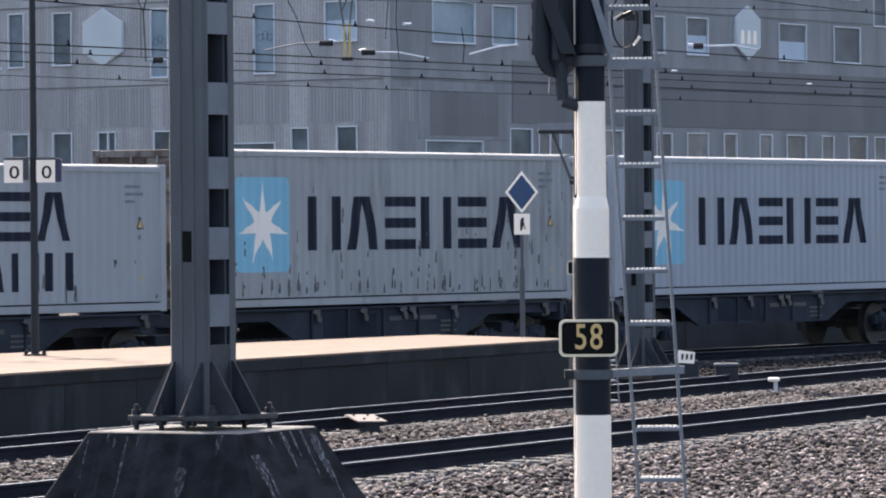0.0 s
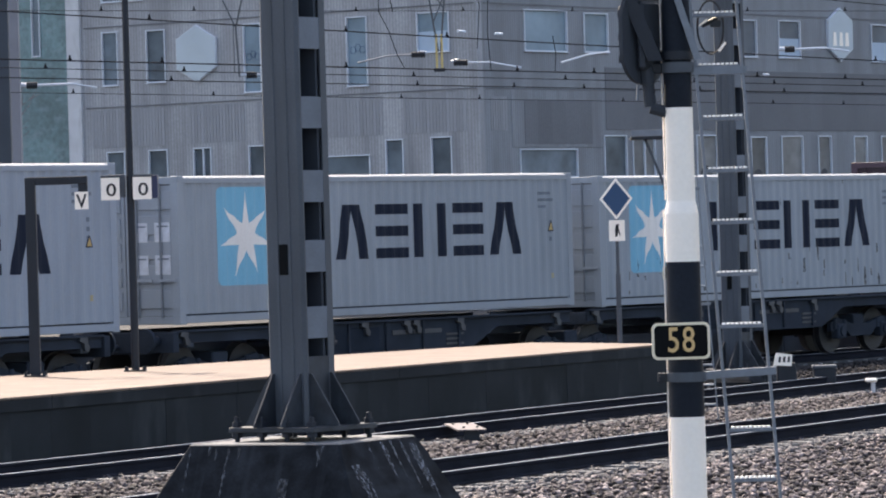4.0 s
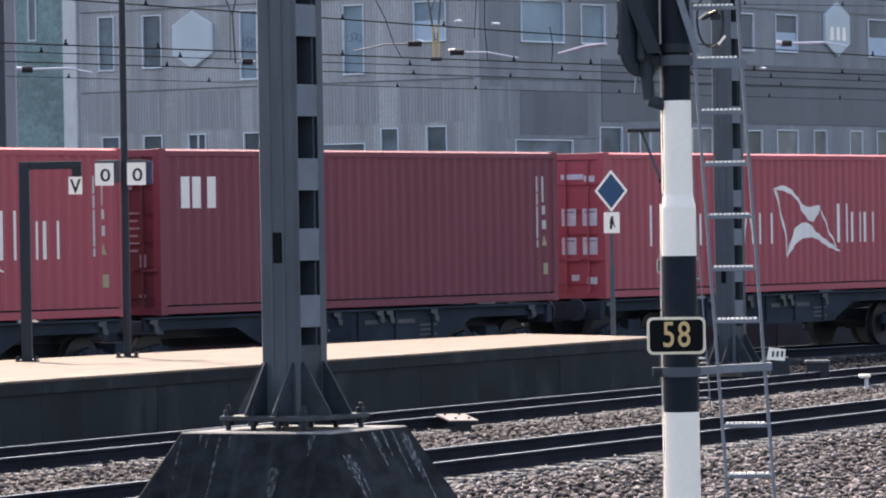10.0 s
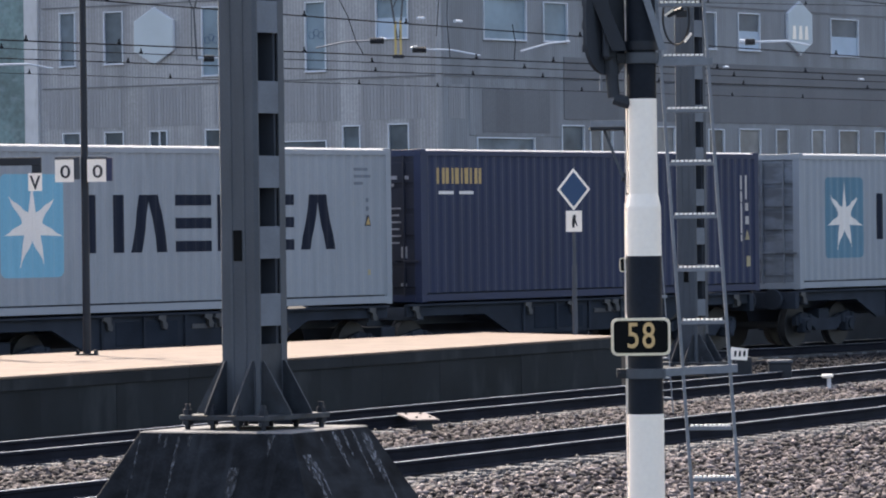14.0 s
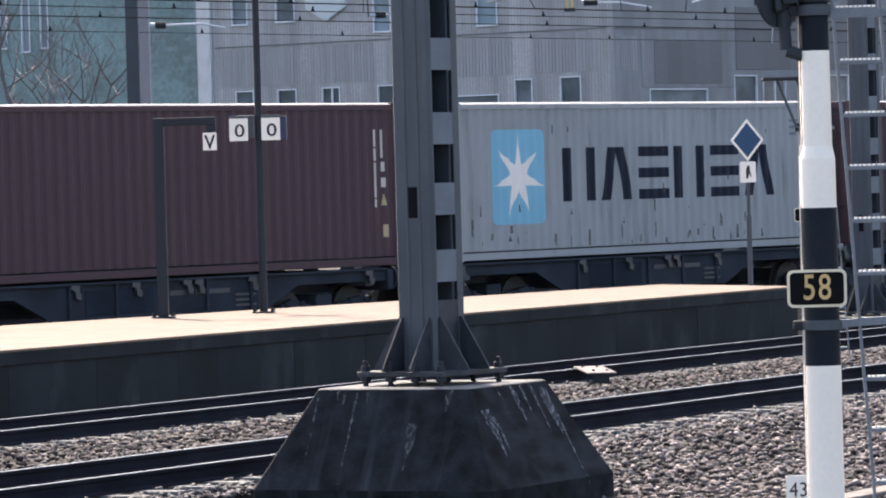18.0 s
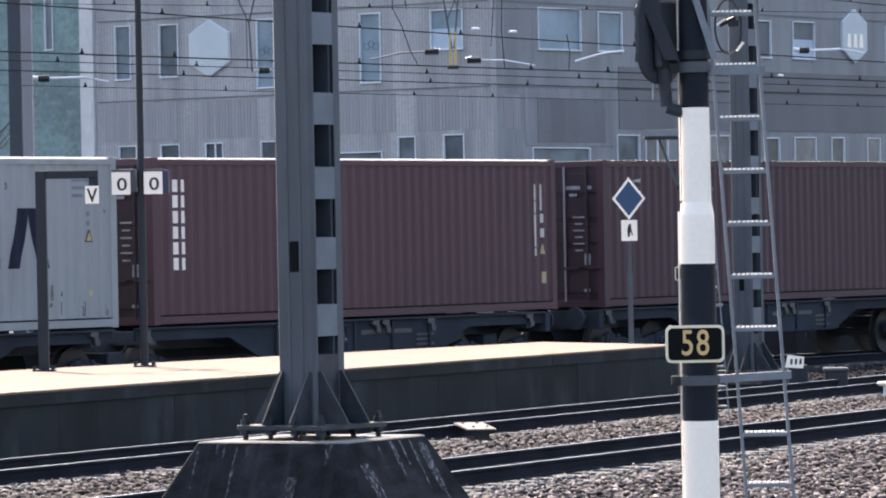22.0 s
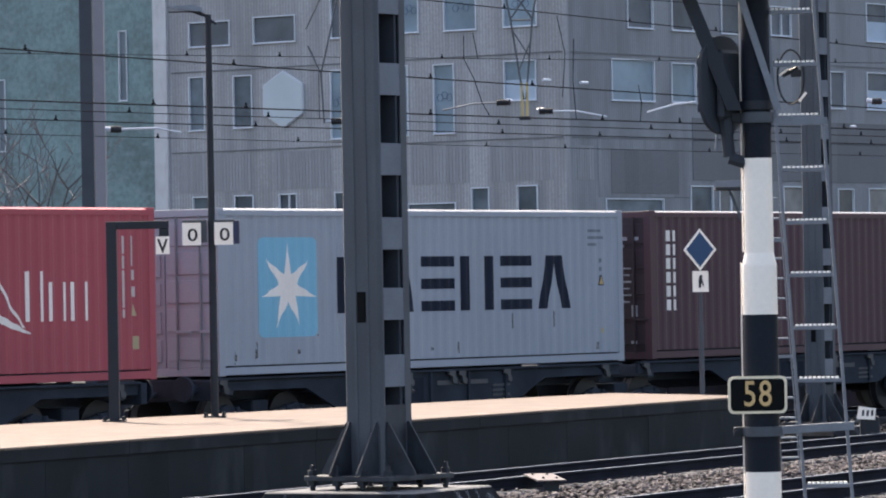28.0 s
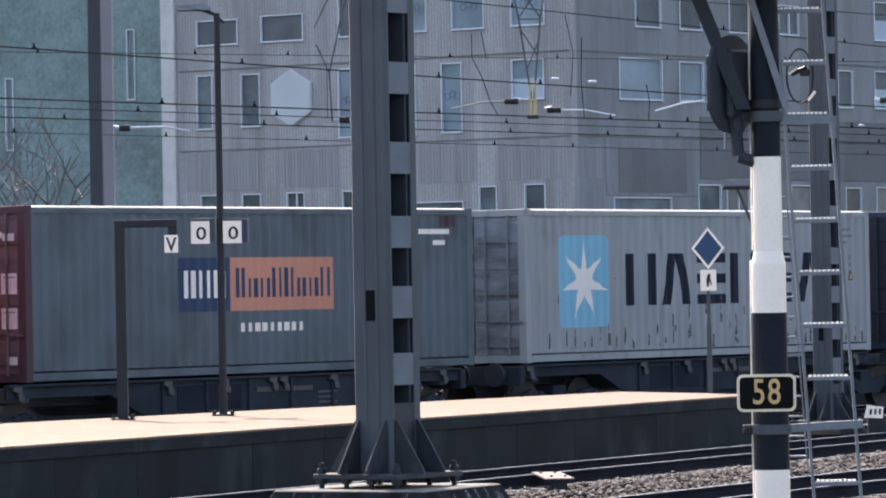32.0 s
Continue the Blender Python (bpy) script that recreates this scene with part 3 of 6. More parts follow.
footing(MAST2 @ FAR, 0.05, 0.7, 0.8, -0.1, "low dark concrete footing of the farther mast")
lattice_mast(MAST2 @ FAR @ pose(0, 0, 0.12), 10.0, "grey steel batten mast beyond the platform end", 0.205)

# ---- signal posts ----
def number_plate(parent, z, y, words, w=0.335, h=0.212):
    pl = part("number_plate", Shape().plate([(x, v + z) for x, v in rounded(w, h, 0.035)], y - 0.012, y), M_CREAM, parent, "cream-edged black number plate", at=pose(-0.03, 0, 0))
    part("plate_field", Shape().plate([(x, v + z) for x, v in rounded(w - 0.03, h - 0.03, 0.025)], y - 0.015, y - 0.011), M_PIT, pl)
    for k, figure in enumerate(words):
        text("figure", figure, 0.205, M_GOLD, pl, pose((k - (len(words) - 1) / 2) * 0.088, y - 0.017, z, 90, 0, 0), 0.76, 0.0012)
    return pl


def ladder(parent, z0, z1, kind_rungs):
    lean = lambda z: 0.123 + (3.27 - z) * 0.06
    for dx in (0.0, 0.268):
        part("ladder_rail", Shape().loft([[(lean(z) + dx + a * 0.0085, b * 0.018, z) for a, b in ((-1, -1), (1, -1), (1, 1), (-1, 1))] for z in (z0, z1)]), M_GALV, parent)
    rung = Shape().box(0.012, -0.022, -0.022, 0.256, 0.022, 0.0, 0.003).mesh("rung")
    tread = Shape()
    for i in range(9):
        tread.box(0.022 + i * 0.0255, -0.024, 0.0005, 0.0385 + i * 0.0255, 0.024, 0.011)
    tread = tread.mesh("serrated_tread")
    for z in kind_rungs:
        r = part("rung", rung, M_GALV, parent, at=pose(lean(z), 0, z))
        part("serrated_tread", tread, M_STUD, r, "serrated tread with the sun glint in its colour")


def signal_post(m, label, words, full=True, plate_z=1.985):
    t = thing("signal_post", m, label, "signal", "signal posts")
    for z0, z1, r0, r1, mt, lb in ((-0.25, 1.545, 0.104, 0.101, M_WHITE, "white band"), (1.545, 2.44, 0.101, 0.099, M_GLOSS, "black band"),
                                   (2.44, 2.72, 0.099, 0.098, M_WHITE, "white band"), (2.72, 2.79, 0.098, 0.083, M_WHITE, "white tapered band"),
                                   (2.79, 3.33, 0.083, 0.081, M_WHITE, "white band"), (3.33, 5.6, 0.081, 0.079, M_GLOSS, "black band")):
        smooth(part("post_band", Shape().tube((0, 0, z0), (0, 0, z1), r0, r1, 32), mt, t, lb))
    number_plate(t, plate_z, -0.108, words)
    # The post's sunlit left rim is added as a thin white tube.
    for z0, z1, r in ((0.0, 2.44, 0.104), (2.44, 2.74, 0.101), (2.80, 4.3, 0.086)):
        part("conduit", Shape().tube((-r - 0.004, 0.035, z0), (-r - 0.004 + 0.002, 0.035, z1), 0.0045, n=8), M_WHITE, t, "thin white tube in place of the sunlit rim")
    part("plate_bracket", Shape().box(-0.03, -0.112, 1.93, 0.03, -0.09, 2.04, 0.004), M_DARKSTEEL, t)
    for z, h in ((1.775, 0.055), (3.56, 0.06), (3.63, 0.05)):
        r = 0.104 if z < 2 else 0.086
        smooth(part("collar", Shape().tube((0, 0, z - h / 2), (0, 0, z + h / 2), r + 0.012, r + 0.012, 28), M_MAST if z < 3.6 else M_DARKSTEEL, t))
        part("collar_lug", Shape().box(-r - 0.06, -0.03, z - h / 2, -r - 0.005, 0.03, z + h / 2, 0.005).tube((-r - 0.045, -0.05, z), (-r - 0.045, 0.05, z), 0.012, n=6), M_DARKSTEEL, t)
    # ladder and its stays
    ladder(t, -0.2, 4.3, [3.57 + 0.3 * k for k in range(3)] + [3.27 - 0.3 * k for k in range(5)] + [1.47, 1.18, 0.88, 0.58, 0.28])
    part("ladder_stay", Shape().loft([[(x, y, z) for y, z in ((-0.027, 1.755 + d), (0.027, 1.755 + d), (0.027, 1.80 + d), (-0.027, 1.80 + d))] for x, d in ((0.09, 0.0), (0.25, 0.01), (0.52, 0.02))]), M_GALV, t)
    part("ladder_stay", Shape().loft([[(x, y, z) for y, z in ((-0.027, 3.515), (0.027, 3.515), (0.027, 3.557), (-0.027, 3.557))] for x in (0.08, 0.40)]), M_GALV, t)
    # working platform with struts
    part("working_platform", Shape().box(-0.62, -0.32, 4.30, 0.22, 0.32, 4.345, 0.006), M_DARKSTEEL, t)
    part("toe_board", Shape().box(-0.62, -0.325, 4.345, 0.22, -0.315, 4.44, 0.003), M_GALV, t)
    for x0, w in ((-0.40, 0.042 if full else 0.022), (-0.10, 0.02)):
        s = Shape().loft([[(x - w, -0.11, z), (x + w, -0.11, z), (x + w, -0.09, z), (x - w, -0.09, z)] for x, z in ((x0, 4.30), (x0 + 0.27 if x0 < -0.2 else 0.115, 3.60))])
        part("strut", s, M_DARKSTEEL if w > 0.04 else M_GALV if full else M_MAST, t)
    if not full:
        return t
    # signal head, turned away: oblong screen with hooded lamps on its far side
    head = part("signal_head", Shape().plate([(x, z) for x, z in rounded(0.44, 0.56, 0.20, 8)], -0.012, 0.012), M_HEAD, t, "black oblong signal screen", at=pose(-0.195, 0.02, 3.75, 0, 0, -127))
    part("lamp_housing", Shape().box(-0.10, 0.02, -0.20, 0.10, 0.07, 0.20, 0.02), M_HEAD, head)
    for z in (-0.13, 0.0, 0.13):
        hood = Shape()
        n = 9
        arc = lambda r, y: [(r * math.cos(radians(200 - 220 * i / n)), y, z + r * math.sin(radians(200 - 220 * i / n))) for i in range(n + 1)]
        hood.loft([arc(0.062, -0.02) + arc(0.055, -0.02)[::-1], arc(0.06, -0.13) + arc(0.053, -0.13)[::-1]])
        part("lamp_hood", hood, M_HEAD, head)
        part("lamp_lens", Shape().tube((0, -0.02, z), (0, -0.03, z), 0.045, n=14), M_HEAD, head)
    part("cable_elbow", Shape().tube((-0.17, 0, 3.47), (-0.16, 0, 3.34), 0.036, n=12).tube((-0.16, 0, 3.335), (-0.05, 0, 3.30), 0.036, n=12).tube((-0.17, 0, 3.47), (-0.18, 0, 3.60), 0.045, n=12), M_HEAD, t)
    part("small_cable", Shape().tube((-0.235, 0, 3.38), (-0.23, 0, 3.47), 0.008, n=6), M_GALV, t)
    # coiled cable beside the ladder
    ring = Shape()
    hoop = [(math.cos(k * math.pi / 12), math.sin(k * math.pi / 12)) for k in range(25)]
    ring.loft([[(0.20 + (0.075 + dr) * c, 0.03 + dy, 3.79 + (0.155 + dr) * v) for dr, dy in ((-0.006, 0), (0, -0.006), (0.006, 0), (0, 0.006))] for c, v in hoop])
    part("cable_coil", ring, M_BLACK, t)
    part("cable_tail", Shape().tube((0.135, 0.02, 3.80), (0.185, 0.02, 3.835), 0.007, n=6), M_WHITE, t, "white cable end")
    part("cable_tail", Shape().tube((0.245, 0.02, 3.65), (0.285, 0.02, 3.70), 0.008, n=6), M_WHITE, t, "white cable end")
    part("coil_hook", Shape().tube((0.15, 0.03, 3.80), (0.24, 0.03, 3.84), 0.014, n=8).box(0.2, 0.02, 3.79, 0.26, 0.05, 3.83, 0.004), M_BLACK, t)
    return t


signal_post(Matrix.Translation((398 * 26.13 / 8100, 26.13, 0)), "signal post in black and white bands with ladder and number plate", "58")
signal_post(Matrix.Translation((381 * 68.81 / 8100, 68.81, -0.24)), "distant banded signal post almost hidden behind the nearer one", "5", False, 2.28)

# ---- platform furniture ----
def foot_bolts(parent, w=0.2):
    part("foot_plate", Shape().box(-w, -w, 0, w, w, 0.02, 0.004), M_DARKSTEEL, parent)
    b = Shape().tube((0, 0, 0), (0, 0, 0.075), 0.022, n=6).mesh("foot_bolt")
    for x in (-0.8 * w, 0.8 * w):
        for y in (-0.8 * w, 0.8 * w):
            part("foot_bolt", b, M_DARKSTEEL, parent, at=pose(x, y, 0))


TOP = PZ + 0.006
gate = thing("sign_gantry", Matrix.Translation((-761 * 68.46 / 8100, 68.46, TOP)), "dark square-tube bent sign post with a letter plate", "sign post")
foot_bolts(gate, 0.17)
part("upright", Shape().box(-0.078, -0.078, 0.02, 0.078, 0.078, 2.99, 0.008), M_DARKSTEEL, gate)
part("cross_arm", Shape().box(0.078, -0.06, 2.87, 0.86, 0.06, 2.99, 0.008), M_DARKSTEEL, gate)
part("hanger", Shape().box(0.72, -0.05, 2.52, 0.86, 0.05, 2.87, 0.006), M_DARKSTEEL, gate)
vs = part("letter_plate", Shape().plate([(0.77 + x, 2.62 + z) for x, z in rounded(0.205, 0.265, 0.008, 2)], -0.075, -0.062), M_WHITE, gate, "white plate with a black V")
text("letter", "V", 0.29, M_BLACK, vs, pose(0.77, -0.077, 2.60, 90, 0, 0), 0.85, 0.006)

lamp = thing("platform_lamp", Matrix.Translation((-583 * 69.85 / 8100, 69.85, TOP)), "slim dark platform lamp post with a flat lantern", "lamp post")
foot_bolts(lamp, 0.17)
smooth(part("pole", Shape().tube((0, 0, 0.02), (0, 0, 3.0), 0.062, 0.058, 14).tube((0, 0, 3.0), (0, 0, 6.15), 0.055, 0.05, 14), M_DARKSTEEL, lamp))
part("bracket", Shape().tube((0, 0, 6.12), (-0.30, 0, 6.24), 0.028, n=10).tube((0, 0, 6.10), (0.12, 0, 6.0), 0.02, n=8), M_DARKSTEEL, lamp)
lant = part("lantern", Shape().loft([[(-0.62, y, z) for y, z in ((-0.06, 6.25), (0.06, 6.25), (0.06, 6.28), (-0.06, 6.28))],
                                     [(-0.2, y, z) for y, z in ((-0.11, 6.20), (0.11, 6.20), (0.10, 6.30), (-0.10, 6.30))],
                                     [(-0.08, y, z) for y, z in ((-0.06, 6.20), (0.06, 6.20), (0.05, 6.25), (-0.05, 6.25))]]), M_GALV, lamp, "pale flat lantern")
# Shade below the lantern is put in as a dark strip.
part("lantern_underside", Shape().box(-0.60, -0.055, 6.19, -0.10, 0.055, 6.205, 0.004), M_DARKSTEEL, lant, "dark strip for the shade under the lantern")
for x0, lb in ((-0.435, "white letter box beside the pole"), (0.055, "white-faced navy letter box beside the pole")):
    bx = part("letter_box", Shape().box(x0 + 0.06, -0.10, 2.64, x0 + 0.37, 0.12, 2.995, 0.008) if x0 > 0 else Shape().box(x0 + 0.1, -0.08, 2.67, x0 + 0.36, 0.12, 3.02, 0.008), M_NAVY if x0 > 0 else M_MAST, lamp, lb)
    part("letter_face", Shape().plate([(x0 + 0.135 + x, 2.80 + z) for x, z in rounded(0.285, 0.345, 0.008, 2)], -0.125, -0.11), M_WHITE, bx, "white plate with a black figure")
    part("cap_strip", Shape().box(x0 - 0.008, -0.135, 2.973, x0 + 0.30, -0.10, 3.012, 0.004), M_MAST, bx, "grey cap strip")
    text("letter", "0", 0.27, M_BLACK, bx, pose(x0 + 0.150, -0.127, 2.775, 90, 0, 0), 1.22, 0.003)

dia = thing("diamond_sign", Matrix.Translation((279 * 78.91 / 8100, 78.91, TOP)), "blue diamond sign with white edge above a small plate", "sign")
part("pole", Shape().tube((0, 0, 0), (0, 0, 1.2), 0.045, n=10).tube((0, 0, 1.2), (0, 0, 2.3), 0.03, n=10), M_MAST, dia)
dd = part("diamond", Shape().plate([(0.285, 2.50), (0, 2.865), (-0.285, 2.50), (0, 2.135)], -0.05, -0.038), M_WHITE, dia, "white-edged diamond")
part("diamond_field", Shape().plate([(0.235, 2.50), (0, 2.80), (-0.235, 2.50), (0, 2.20)], -0.054, -0.049), M_SIGNBLUE, dd, "plain blue field")
wp = part("small_plate", Shape().plate([(x, 1.95 + z) for x, z in rounded(0.275, 0.36, 0.01, 2)], -0.05, -0.038), M_WHITE, dia, "small white plate with a dark pictogram bar")
part("pictogram", Shape().plate([(-0.03, 1.84), (0.005, 1.84), (0.02, 1.93), (0.045, 1.86), (0.06, 1.87), (0.03, 2.0), (0.035, 2.06), (-0.01, 2.06), (-0.035, 1.97)], -0.054, -0.049), M_BLACK, wp)

# ---- lineside things ----
tp = thing("track_plate", Matrix.Translation((-0.005, 64.26, 0.0)), "flat pale bolted plate lying beside the rail", "plate")
part("cover", Shape().add([(x, y, z + d) for d in (-0.02, 0) for x, y, z in ((-0.10, -0.6, -0.028), (0.30, -0.6, -0.028), (0.10, 0.6, 0.02), (-0.30, 0.6, 0.02))],
                          [(0, 1, 5, 4), (1, 2, 6, 5), (2, 3, 7, 6), (3, 0, 4, 7), (4, 5, 6, 7), (3, 2, 1, 0)]), M_TRACKPLATE, tp)
part("bearer", Shape().box(-0.02, -0.5, -0.25, 0.2, -0.3, -0.05), M_DARKSTEEL, tp)
for x, y in ((-0.02, -0.3), (0.17, -0.3), (-0.17, 0.3), (0.03, 0.3)):
    part("bolt", Shape().tube((x, y, 0.046 * y), (x, y, 0.046 * y + 0.02), 0.02, n=8), M_DARKSTEEL, tp)

mk = thing("drain_marker", Matrix.Translation((723 * 77.52 / 8100, 77.52, -0.2)), "small white capped marker in the ballast", "marker")
part("stem", Shape().tube((0.03, 0, 0), (0.03, 0, 0.22), 0.035, n=10), M_COLUMN, mk)
part("cap", Shape().box(-0.10, -0.08, 0.21, 0.10, 0.08, 0.28, 0.025), M_WHITE, mk)

kb = thing("number_board", Matrix.Translation((568 * 80.56 / 8100, 80.56, -0.2)), "small white board on a grey trackside box", "sign")
part("box", Shape().box(-0.12, -0.1, 0, 0.22, 0.15, 0.50, 0.02), M_DARKSTEEL, kb)
nb = part("board", Shape().plate([(-0.19, 0.46), (0.13, 0.44), (0.15, 0.64), (-0.14, 0.68)], -0.13, -0.115), M_WHITE, kb, "white board with dark marks")
for k in range(3):
    part("mark", Shape().plate([(-0.10 + 0.08 * k, 0.51), (-0.06 + 0.08 * k, 0.51), (-0.05 + 0.08 * k, 0.61), (-0.09 + 0.08 * k, 0.61)], -0.134, -0.129), M_BLACK, nb)
cb = thing("cable_cabinet", Matrix.Translation((640 * 81.87 / 8100, 81.87, -0.22)), "low grey trackside cabinet beyond the rails", "cabinet")
part("body", Shape().box(-0.2, -0.15, 0, 0.2, 0.2, 0.36, 0.015), M_DARKSTEEL, cb)
part("lid", Shape().box(-0.22, -0.17, 0.36, 0.22, 0.22, 0.42, 0.015), M_MAST, cb)
ck = thing("concrete_block", Matrix.Translation((241 * 40.9 / 8100, 40.9, -0.47)), "grey concrete cable pit block with a pale top", "block")
part("body", Shape().box(-0.12, -0.14, 0, 0.12, 0.14, 0.20, 0.02), M_CONC, ck)
part("lid", Shape().box(-0.13, -0.15, 0.20, 0.13, 0.15, 0.23, 0.01), M_LID, ck)

st = thing("number_board", Matrix.Translation((345 * 40.9 / 8100, 40.9, -0.5)), "low white number board standing in the ballast", "sign")
for x in (0.0, 0.24):
    part("stake", Shape().box(x - 0.02, 0.012, -0.1, x + 0.02, 0.04, 0.42, 0.004), M_GALV, st)
nb = part("board", Shape().plate([(x + 0.10, 0.31 + z) for x, z in rounded(0.36, 0.30, 0.02, 3)], 0.0, 0.012), M_WHITE, st)
for k, figure in enumerate("43"):
    text("figure", figure, 0.185, M_BLACK, nb, pose(-0.012 + 0.088 * k, -0.003, 0.325, 90, 0, 0), 0.9)
part("figure", Shape().plate([(0.115, 0.265), (0.135, 0.265), (0.135, 0.385), (0.115, 0.385)], -0.004, 0.001), M_BLACK, nb)

# cable trough along the nearer track
trough = thing("cable_trough", NEAR @ pose(38.0, 17.0, -0.53), "low concrete cable trough with pale lids", "cable trough")
part("channel", Shape().box(0, -0.13, -0.1, 26, 0.13, 0.10, 0.005), M_SLEEPER, trough)
lid = Shape().box(0.006, -0.15, 0.10, 0.994, 0.15, 0.145, 0.008).mesh("lid")
for k in range(26):
    part("lid", lid, M_LID, trough, at=pose(k, random.uniform(-0.012, 0.012), random.uniform(0, 0.006), 0, 0, random.uniform(-0.5, 0.5)))
fl = thing("stone_slab", NEAR @ pose(51.2, 20.35, -0.40, 0, 0, 12), "flat pale stone slab lying in the ballast", "slab")
part("slab", Shape().box(-0.55, -0.14, -0.03, 0.55, 0.14, 0.035, 0.012), M_LID, fl)

# ---- office building ----
def facade(name, x0, x1, z0, z1, holes, m, material, thick=0.35):
    """A wall in x and z with openings; y = 0 is its outer face."""
    s = Shape()
    zs = sorted({z0, z1, *[h[1] for h in holes], *[h[1] + h[3] for h in holes]})
    zs = [z for z in zs if z0 <= z <= z1]
    for za, zb in zip(zs, zs[1:]):
        zm = (za + zb) / 2
        cuts = sorted((h[0], h[0] + h[2]) for h in holes if h[1] < zm < h[1] + h[3])
        x = x0
        for a, b in cuts + [(x1, x1)]:
            if a > x:
                s.box(x, 0, za, a, thick, zb)
            x = max(x, b)
    ob = new(name, s.mesh(name, material))
    ob.matrix_world = m
    return ob


def window(parent, x, z, w, h, style=0, name="window", glass=None):
    """A pale frame and glass set in the wall; style 1: with a blind, 2: with a middle bar."""
    f = Shape()
    b = 0.048
    f.box(x, -0.05, z, x + b, 0.12, z + h)
    f.box(x + w - b, -0.05, z, x + w, 0.12, z + h)
    f.box(x + b, -0.05, z, x + w - b, 0.12, z + b)
    f.box(x + b, -0.05, z + h - b, x + w - b, 0.12, z + h)
    fr = part(name, f, M_FRAME, parent, "pale framed window")
    part("pane", Shape().box(x + b, 0.05, z + b, x + w - b, 0.07, z + h - b), glass or M_GLASS, fr)
    part("sill", Shape().box(x - 0.04, -0.10, z - 0.025, x + w + 0.04, 0.1, z - 0.004, 0.01), M_FRAME, fr)
    if style == 1:
        part("blind", Shape().box(x + b, 0.03, z + b, x + w - b, 0.045, z + h * 0.52), M_BLIND, fr, "white lowered blind")
    # The dark room behind is put in as a flat chair outline before the pane.
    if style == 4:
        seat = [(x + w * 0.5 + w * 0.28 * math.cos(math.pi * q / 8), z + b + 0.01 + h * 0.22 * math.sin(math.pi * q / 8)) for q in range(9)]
        part("chair_back", Shape().plate(seat, 0.035, 0.047), M_CHAIR, fr, "flat dark chair outline set before the pane")
    if style == 3:
        for k in range(3):
            ring = [(math.cos(math.pi * q / 3), math.sin(math.pi * q / 3)) for q in range(7)]
            cx, cz = x + w * 0.5 + (k - 1) * 0.27 * min(1.0, w / 1.2), z + h * 0.52 + (0.10 if k == 1 else 0.0)
            s = Shape().loft([[(cx + r * c, d, cz + r * v) for r, d in ((0.17, 0.03), (0.17, 0.048), (0.145, 0.048), (0.145, 0.03))] for c, v in ring], False)
            part("window_sticker", s, M_STICKER, fr, "blue hexagon outline on the glass")
    if style == 2:
        part("mullion", Shape().box(x + w * 0.52, -0.03, z + b, x + w * 0.52 + 0.07, 0.1, z + h - b), M_FRAME, fr)
    return fr


office = thing("office_building", FAR, "grey clad office building with pale framed windows", "building")
# side wall, facing back along the train: x runs towards the corner
PC, AC, PE = 107.95, 152.4, 129.8
SIDE = pose(AC, PE, 0, 0, 0, -90)
top_row = [(125.56, 13.44, 2.32, 1.10), (121.94, 13.44, 2.33, 1.16), (119.23, 13.46, 0.8, 1.84), (115.34, 13.50, 1.04, 1.8), (112.34, 13.48, 1.69, 1.8), (109.26, 13.49, 1.72, 1.8)]
mid_row = [(127.02, 9.82, 0.9, 2.35), (124.37, 9.85, 1.07, 2.28), (119.15, 9.20, 0.95, 2.94), (115.95, 9.21, 0.95, 2.96), (113.54, 9.22, 1.09, 2.91), (109.33, 10.45, 1.66, 1.67)]
low_row = [(126.78, 5.2, 1.02, 1.77), (124.39, 5.2, 1.07, 1.77), (122.0, 5.2, 0.99, 1.77), (118.91, 5.2, 1.06, 1.76), (113.56, 5.2, 2.54, 1.17), (111.83, 5.2, 0.93, 1.75), (109.36, 5.2, 1.06, 1.77)]
side_win = [(PE - p - w, z, w, h) for p, z, w, h in top_row + mid_row + low_row]
for z in (16.4, 19.3):
    side_win += [(1.0 + 2.6 * k, z, 1.5, 1.5) for k in range(7)]
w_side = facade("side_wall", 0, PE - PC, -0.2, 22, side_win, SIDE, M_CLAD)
w_side.parent = office
for k, q in enumerate(side_win):
    window(w_side, *q, style=1 if k in (11,) else 3 if k in (3, 4, 5, 8, 9, 10) else 2 if k % 5 == 4 else 0,
           glass=M_SKYPANE if k in (3, 4, 5, 8, 9, 10, 11) else M_GREYPANE if k < 3 else None)
# front wall, along the train
FRONT = pose(AC, PC, 0)
r3 = [(156.99, 13.5, 1.9, 1.64), (160.28, 13.5, 1.72, 1.73), (164.07, 13.5, 1.65, 1.88), (167.96, 13.55, 1.65, 1.3), (175.88, 13.55, 1.85, 1.75), (182.15, 13.48, 1.86, 1.77), (186.63, 13.5, 1.23, 1.87), (189.81, 13.5, 1.81, 1.11)]
r2 = [(155.75, 10.45, 3.17, 1.75), (160.18, 10.47, 1.85, 1.68), (172.74, 10.47, 1.25, 1.67), (175.83, 10.48, 1.9, 1.7), (184.02, 10.42, 2.57, 1.75), (189.16, 10.46, 2.57, 1.73), (193.02, 12.30, 1.29, 2.47), (196.56, 10.4, 2.3, 1.7), (200.85, 10.4, 1.8, 1.7)]
